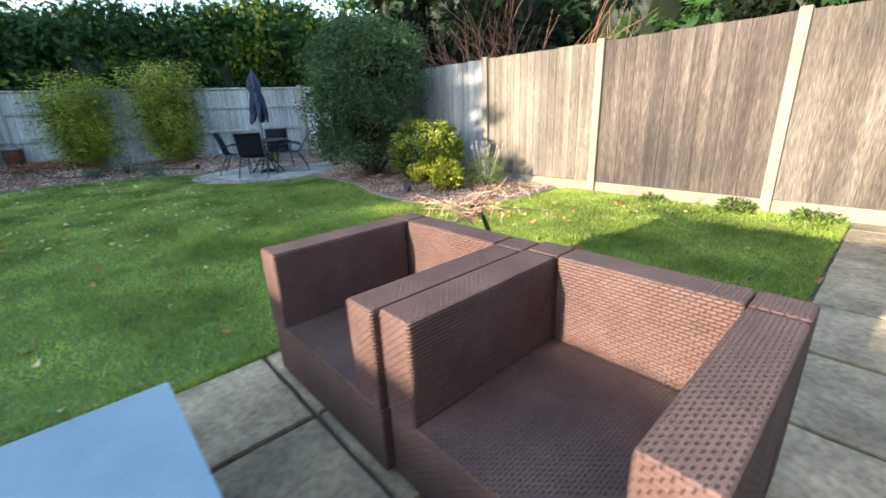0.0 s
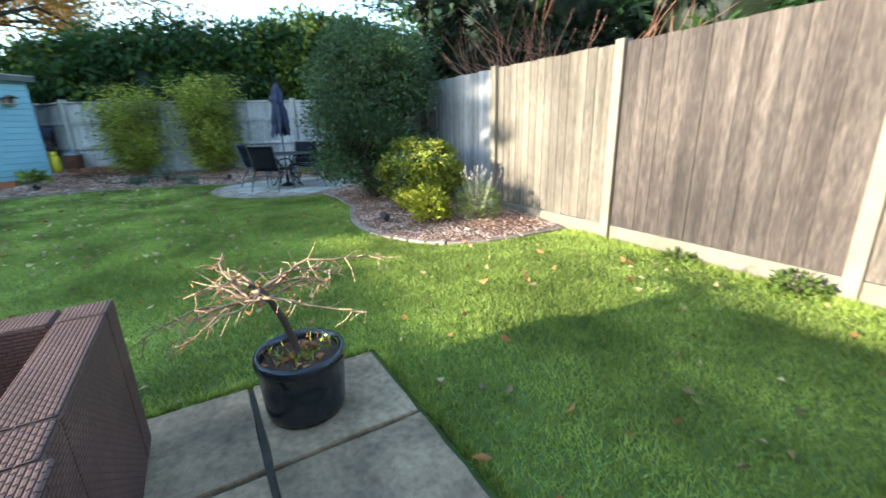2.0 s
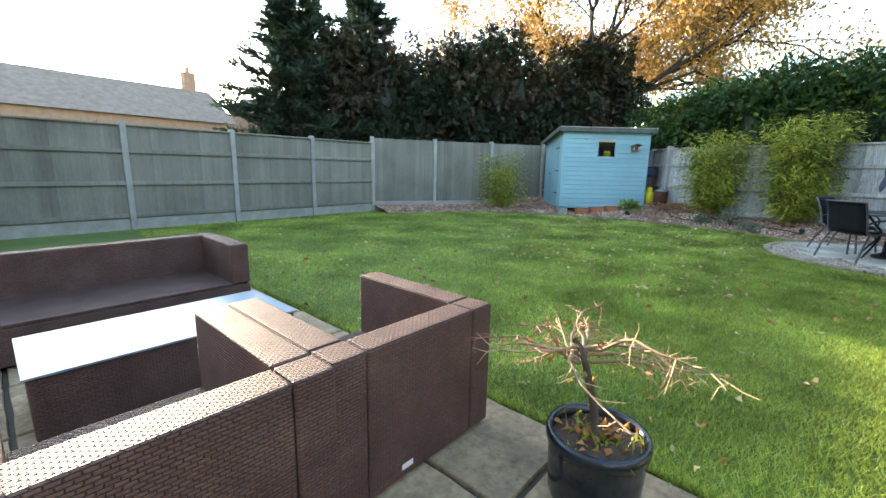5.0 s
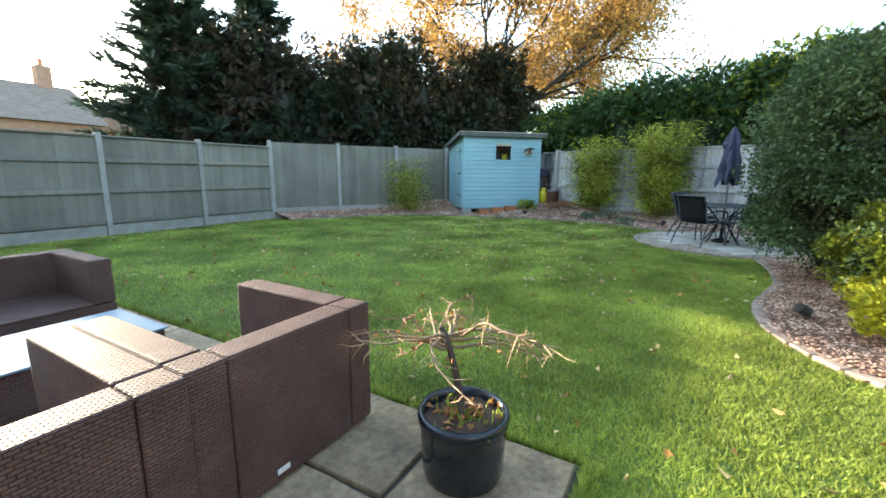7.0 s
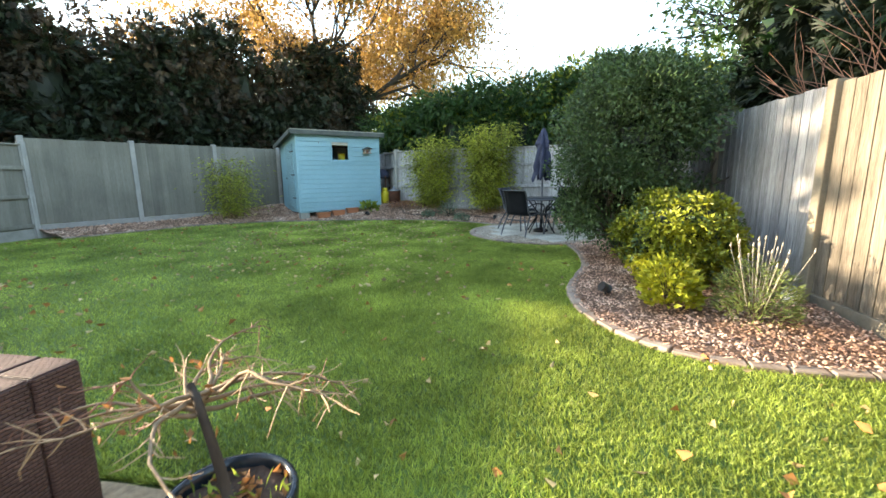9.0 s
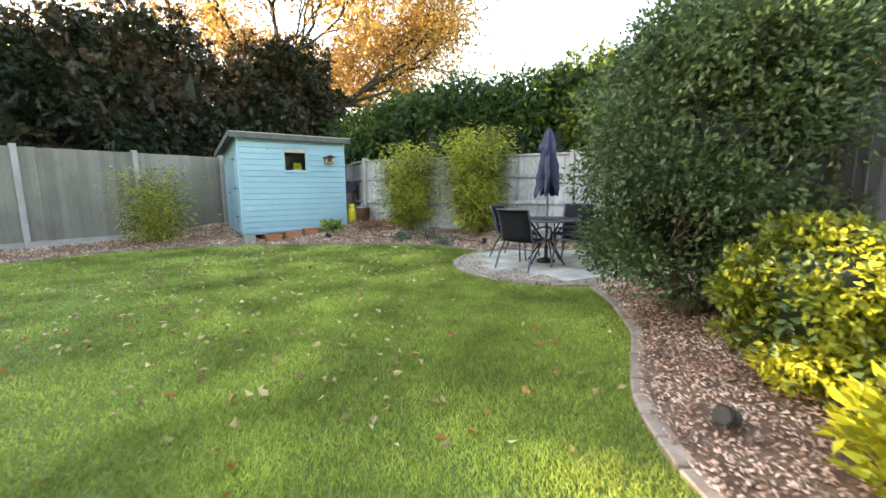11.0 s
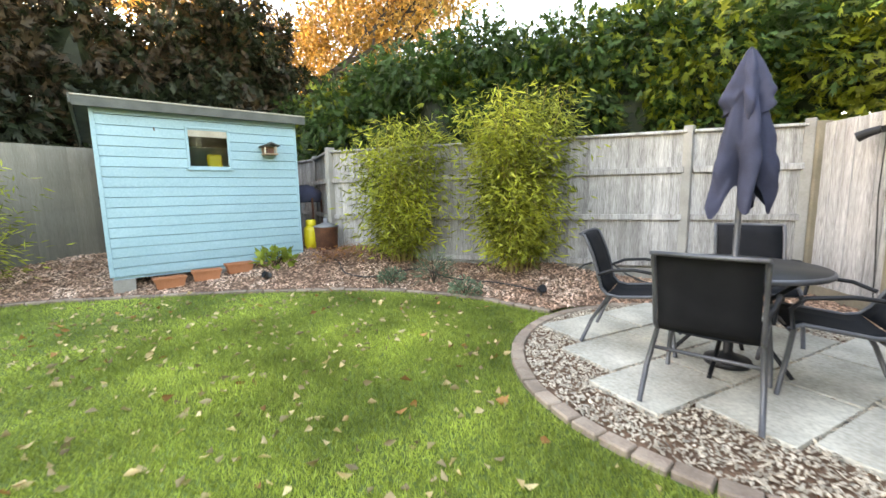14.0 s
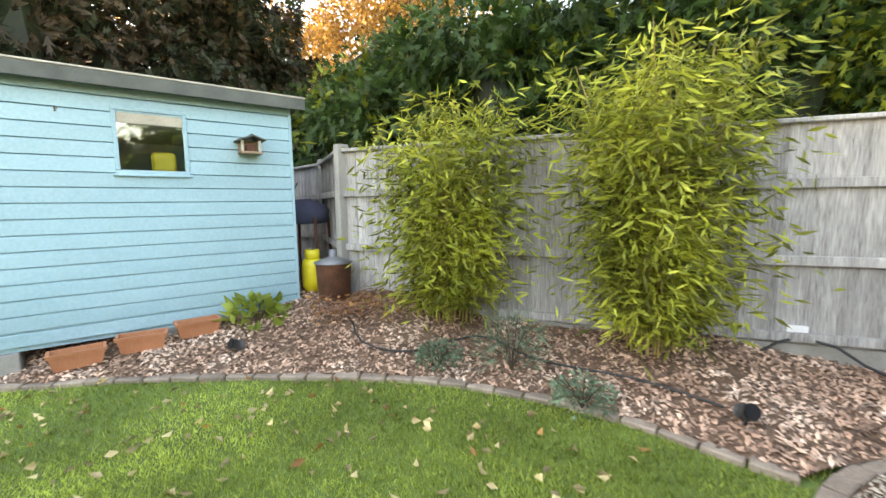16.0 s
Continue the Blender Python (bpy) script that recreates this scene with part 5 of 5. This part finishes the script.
part("lead", tube([(0.02, -0.02, -0.03), (0.01, -0.02, -0.6), (0.06, -0.02, -1.2), (0.1, -0.03, -1.62)], 0.006, sides=6), M["cable"], fl, "thin black cable")


# small garden spotlights on spikes
def spot(x, y, z, turn):
    s = thing("garden_spotlight", (x, y, z), "small dark garden spotlight on a spike in the bark", "lamp", "garden spotlights", turn)
    part("spike", tube([(0, 0, -0.05), (0, 0, 0.06)], 0.01, sides=6), M["darkplastic"], s)
    part("head", tube([(0, 0.04, 0.06), (0, -0.05, 0.1)], 0.042, sides=12, taper=0.05), M["darkplastic"], s, smooth=True)
    part("lens", tube([(0, -0.051, 0.1), (0, -0.056, 0.102)], 0.043, sides=12), M["black"], s)
    return s


spot(-4.2, 4.2, bedz(-4.2, 4.2, "north"), 30)
spot(-11.42, -0.82, bedz(-11.42, -0.82), 60)
spot(-10.62, 2.85, bedz(-10.62, 2.85), 100)
ws = thing("white_garden_light", (-4.0, 5.7, bedz(-4.0, 5.7, "north")), "small white ground light at the fence foot", "lamp")
part("body", lathe([(0.06, 0), (0.07, 0.02), (0.07, 0.09), (0.05, 0.11)], 18), M["white"], ws, "", True)
part("cap", lathe([(0.075, 0.111), (0.07, 0.125), (0.01, 0.14)], 18), M["zinc"], ws, "", True)


# ---- bamboos and small plants ----
def bamboo(x, y, height, spread, n, canes, label, density=1.0, z=None):
    z = bedz(x, y) if z is None else z
    b = thing("bamboo", (x, y, z), label, "bamboo", "bamboos by the fence")
    at, way = [], []
    for k in range(canes):
        a, r = rnd.uniform(0, 6.28), rnd.uniform(0.02, 0.2)
        p = Vector((r * math.cos(a), r * math.sin(a) * 1.3, 0))
        top = height * rnd.uniform(0.62, 1.02)
        out = Vector((math.cos(a), math.sin(a), 0)) * spread * rnd.uniform(0.2, 0.85)
        pts = [p + out * f**1.7 + Vector((0, 0, top * (f - 0.06 * f**3))) for f in (0, 0.2, 0.4, 0.6, 0.8, 1.0)]
        part("cane", tube(pts, 0.009, sides=5, taper=0.003), M["cane"], b)
        for _ in range(int(n / canes)):
            f = rnd.uniform(0.1, 1.0)
            i = min(int(f * 5), 4)
            q = pts[i].lerp(pts[i + 1], f * 5 - i)
            w = spread * 0.5 * (0.95 + 0.5 * math.sin(math.pi * min(f * 1.05, 1)))
            off = Vector((rnd.gauss(0, 0.45), rnd.gauss(0, 0.45), rnd.gauss(0, 0.12))) * w * rnd.choice((0.7, 1.0, 1.0, 1.5))
            at.append(q + off)
            way.append(off.normalized() * 0.7 + Vector((rnd.gauss(0, 0.5), rnd.gauss(0, 0.5), rnd.uniform(-0.9, 0.35))))
    leaves("foliage", np.array(at), np.array(way), 0.13, 0.024, M["f_bamboo"], b, "narrow yellow-green leaves", 0.15)
    return b


bamboo(-12.0, 0.97, 2.2, 0.64, 10000, 24, "clump of yellow-green bamboo against the grey fence")
bamboo(-11.48, 2.72, 2.62, 0.6, 12000, 26, "tall clump of yellow-green bamboo against the grey fence")
bamboo(-10.45, -4.35, 1.75, 0.7, 3000, 16, "sparse leafy bamboo beside the blue shed")


def tuft(name, x, y, which, radius, height, n, length, width, mat, label, category="plant", flowers=None):
    z = bedz(x, y, which)
    t = thing(name, (x, y, z), label, category)
    a = rng.uniform(0, 6.28, n)
    r = radius * np.sqrt(rng.random(n)) * 0.9
    h = height * (0.15 + 0.85 * rng.random(n)) * (1 - 0.5 * (r / radius) ** 2)
    at = np.stack([r * np.cos(a), r * np.sin(a), h], -1)
    way = np.stack([np.cos(a), np.sin(a), rng.uniform(-0.3, 1.3, n)], -1) + rng.normal(0, 0.4, (n, 3))
    leaves("foliage", at, way, length, width, M[mat], t, lift=0.12)
    bm = bmesh.new()
    for k in range(9):
        b = k * 0.7
        tube([(0, 0, 0), (radius * 0.3 * math.cos(b), radius * 0.3 * math.sin(b), height * 0.5), (radius * 0.62 * math.cos(b), radius * 0.62 * math.sin(b), height * 0.85)], 0.006, bm, 5, 0.002)
    part("stem", bm, M["bark"], t)
    if flowers:
        bm = bmesh.new()
        for k in range(flowers):
            b, rr = rnd.uniform(0, 6.28), radius * rnd.uniform(0.2, 1.1)
            top = Vector((rr * math.cos(b), rr * math.sin(b), height * rnd.uniform(1.0, 1.35)))
            tube([Vector((rr * 0.4 * math.cos(b), rr * 0.4 * math.sin(b), height * 0.3)), top], 0.003, bm, 4, 0.002)
            tube([top, top + Vector((0.005, 0, 0.03))], 0.007, bm, 6, 0.003)
        part("flower_stalk", bm, M["roofedge"], t, "dry pale seed heads on stalks")
    return t


tuft("golden_shrub", -3.78, 4.63, "north", 0.25, 0.46, 620, 0.08, 0.042, "f_yellow", "small bright golden-leaved shrub in the bark", "shrub")
tuft("lavender_clump", -3.5, 5.16, "north", 0.3, 0.5, 1700, 0.07, 0.009, "f_lavender", "grey-green lavender clump with dry flower stalks", flowers=20)
tuft("sage_plant", -11.36, 0.97, "west", 0.2, 0.22, 420, 0.045, 0.02, "f_sage", "low grey-green sage plant at the border edge")
tuft("sage_plant", -10.82, 1.98, "west", 0.22, 0.22, 420, 0.045, 0.02, "f_sage", "low grey-green sage plant at the border edge")
hq = shed.matrix_basis @ Vector((1.98, -0.27, 0))
tuft("hosta", hq.x, hq.y, "west", 0.26, 0.26, 90, 0.15, 0.09, "f_hosta", "lime green broad-leaved plant beside the shed corner")
tuft("fern_tuft", -11.3, 1.55, "west", 0.25, 0.45, 260, 0.16, 0.01, "f_sage", "thin feathery green plant between the bamboos")
tuft("golden_tuft", -10.85, 4.72, "west", 0.2, 0.36, 240, 0.09, 0.03, "f_yellow", "small yellow-green shrub at the fence foot", "shrub")

# bare brushwood beyond the north fence and by the incinerator
bw = thing("bare_bush", (-5.2, 8.2, 0), "bare reddish brown brushwood above the fence", "shrub")
bm, tips = bmesh.new(), []
for k in range(22):
    a = rnd.uniform(0, 6.28)
    branching(bm, Vector((rnd.uniform(-1.1, 1.1), rnd.uniform(-0.4, 0.4), 0)), Vector((0.35 * math.cos(a), 0.35 * math.sin(a), 1)).normalized(), 1.5, 0.016, 2, tips, 0.35, 4)
tagged(part("brushwood", bm, M["redtwig"], bw), kind="stuff")
pr = thing("brushwood_pile", (-12.0, 0.1, bedz(-12.0, 0.1)), "heap of dry brown prunings on the bark", "prunings")
bm = bmesh.new()
for k in range(60):
    a = rnd.uniform(0, 6.28)
    c = Vector((rnd.gauss(0, 0.16), rnd.gauss(0, 0.2), rnd.uniform(0.01, 0.16)))
    d = Vector((math.cos(a), math.sin(a), rnd.uniform(-0.15, 0.5))) * rnd.uniform(0.12, 0.3)
    tube([c - d, c + Vector((0, 0, 0.02)), c + d], 0.006, bm, 4, 0.002)
tagged(part("brushwood", bm, M["redtwig"], pr), kind="stuff")
n = 150
tagged(leaves("dry_foliage", np.stack([rng.normal(0, 0.2, n), rng.normal(0, 0.24, n), rng.uniform(0.01, 0.2, n)], -1), rng.normal(size=(n, 3)), 0.06, 0.035, M["f_rust"], pr), kind="stuff")

tuft("weed_clump", -0.42, 5.78, "north", 0.2, 0.16, 260, 0.05, 0.028, "f_weed", "ragged green weeds at the fence foot", "weeds")
tuft("weed_clump", 0.25, 5.76, "north", 0.22, 0.13, 260, 0.05, 0.028, "f_weed", "ragged green weeds at the fence foot", "weeds")
tuft("weed_clump", -1.3, 5.8, "north", 0.16, 0.1, 160, 0.05, 0.024, "f_weed", "ragged green weeds at the fence foot", "weeds")
for w in [o for o in scene.objects if o.name.startswith("weed_clump")]:
    w.location.z = 0.0
part("hook", tube([(0.62, -0.016, 2.02), (0.62, -0.05, 2.01), (0.62, -0.055, 1.98)], 0.008, sides=6), M["rust"], shed, "small rusty hook")
run = [(-12.2, -0.5), (-11.95, 0.0), (-11.6, 0.25), (-11.5, 0.7), (-11.75, 1.3), (-11.4, 1.75), (-11.1, 2.4), (-10.75, 2.8)]
cab2 = link("garden_cable", tube([(x, y, bedz(x, y) + 0.024) for x, y in cr(run, 0.12)], 0.009, sides=6), M["cable"])
tagged(cab2, "thin black cable winding over the bark border", "cable")


# ---- lawn ----
LAWN = [(-1.36, 2.93), (0.48, 2.93), (0.48, 5.85), (-2.72, 5.85)] + NORTH_EDGE + [(PAD[0] + (PAD[2] + 0.09) * math.cos(radians(a)), PAD[1] + (PAD[2] + 0.09) * math.sin(radians(a))) for a in range(14, -150, -6)] + WEST_EDGE[1:] + [(-7.2, -6.7), (-1.36, -6.7)]


def blades(name, q, height, width, label):
    n = len(q)
    a = rng.uniform(0, 6.28, n)
    side = np.stack([np.cos(a), np.sin(a), np.zeros(n)], -1) * width * rng.uniform(0.6, 1.3, (n, 1))
    patch = np.sin(q[:, 0] * 2.1 + np.sin(q[:, 1] * 1.7)) * np.sin(q[:, 1] * 2.6)
    h = height * rng.uniform(0.45, 1.2, (n, 1)) * (1 + 0.18 * patch[:, None])
    lean = np.concatenate([rng.normal(0, 0.5, (n, 2)), np.ones((n, 1))], 1) * h
    p = np.concatenate([q, np.zeros((n, 1))], 1)
    v = np.stack([p - side, p + side, p + lean], 1)
    ob = mesh_from(name, v, [(0, 1, 2)], M["grass"])
    return tagged(ob, label, "grass", kind="stuff")


def keep_off(q, edge, gap):
    keep = np.ones(len(q), bool)
    for s in range(0, len(q), 40000):
        keep[s:s + 40000] = edge_distance(edge, q[s:s + 40000, 0], q[s:s + 40000, 1]) > gap
    return q[keep]


STROLL = cr([(0.5, 2.2), (-0.2, 3.4), (-3.0, 3.1), (-5.5, 2.4), (-8.5, 1.2)], 0.3)
lawn = scatter(LAWN, 1150000)
gone = np.concatenate([edge_distance(STROLL, lawn[k:k + 40000, 0], lawn[k:k + 40000, 1]) for k in range(0, len(lawn), 40000)])
lawn = lawn[rng.random(len(lawn)) < np.clip(1.25 - gone / 3.4, 0.3, 1.0)]
lawn = keep_off(keep_off(lawn, NORTH_EDGE, 0.055), WEST_EDGE, 0.055)
blades("grass", lawn, 0.033, 0.0037, "short mown green lawn grass")
rim = np.stack([rng.uniform(-2.6, 0.48, 3200), 5.86 - np.abs(rng.normal(0, 0.06, 3200))], -1)
ob = blades("rough_grass", rim, 0.06, 0.006, "longer weedy grass along the fence foot")
rim = np.vstack([np.stack([rng.uniform(-1.36, 0.5, 4000), 2.92 + np.abs(rng.normal(0, 0.02, 4000))], -1), np.stack([0.49 - np.abs(rng.normal(0, 0.02, 5000)), rng.uniform(2.95, 5.85, 5000)], -1), np.stack([-1.35 - np.abs(rng.normal(0, 0.02, 6000)), rng.uniform(-2.5, 2.9, 6000)], -1)])
blades("edge_grass", rim, 0.05, 0.005, "slightly longer grass against the slab edges")


def fallen(poly, n, mat, length, width, label, lift=0.025):
    q = scatter(poly, n)
    c = np.concatenate([q, rng.uniform(lift * 0.7, lift * 1.3, (n, 1))], 1)
    a = rng.uniform(0, 6.28, n)
    d = np.stack([np.cos(a), np.sin(a), rng.normal(0, 0.22, n)], -1)
    return tagged(leaves("fallen_leaves", c, d, length, width, M[mat], lift=0.3), label, "leaves", kind="stuff")


fallen(LAWN, 650, "f_fallen", 0.06, 0.036, "scattered pale yellow fallen leaves on the lawn")
fallen([(-11.2, -2.0), (-5.5, -3.0), (-4.0, 2.5), (-10.0, 2.3), (-11.2, 1.2)], 820, "f_fallen", 0.068, 0.042, "scattered pale yellow fallen leaves on the lawn")
fallen(LAWN, 330, "f_rust", 0.075, 0.05, "scattered rust-brown fallen leaves on the lawn")
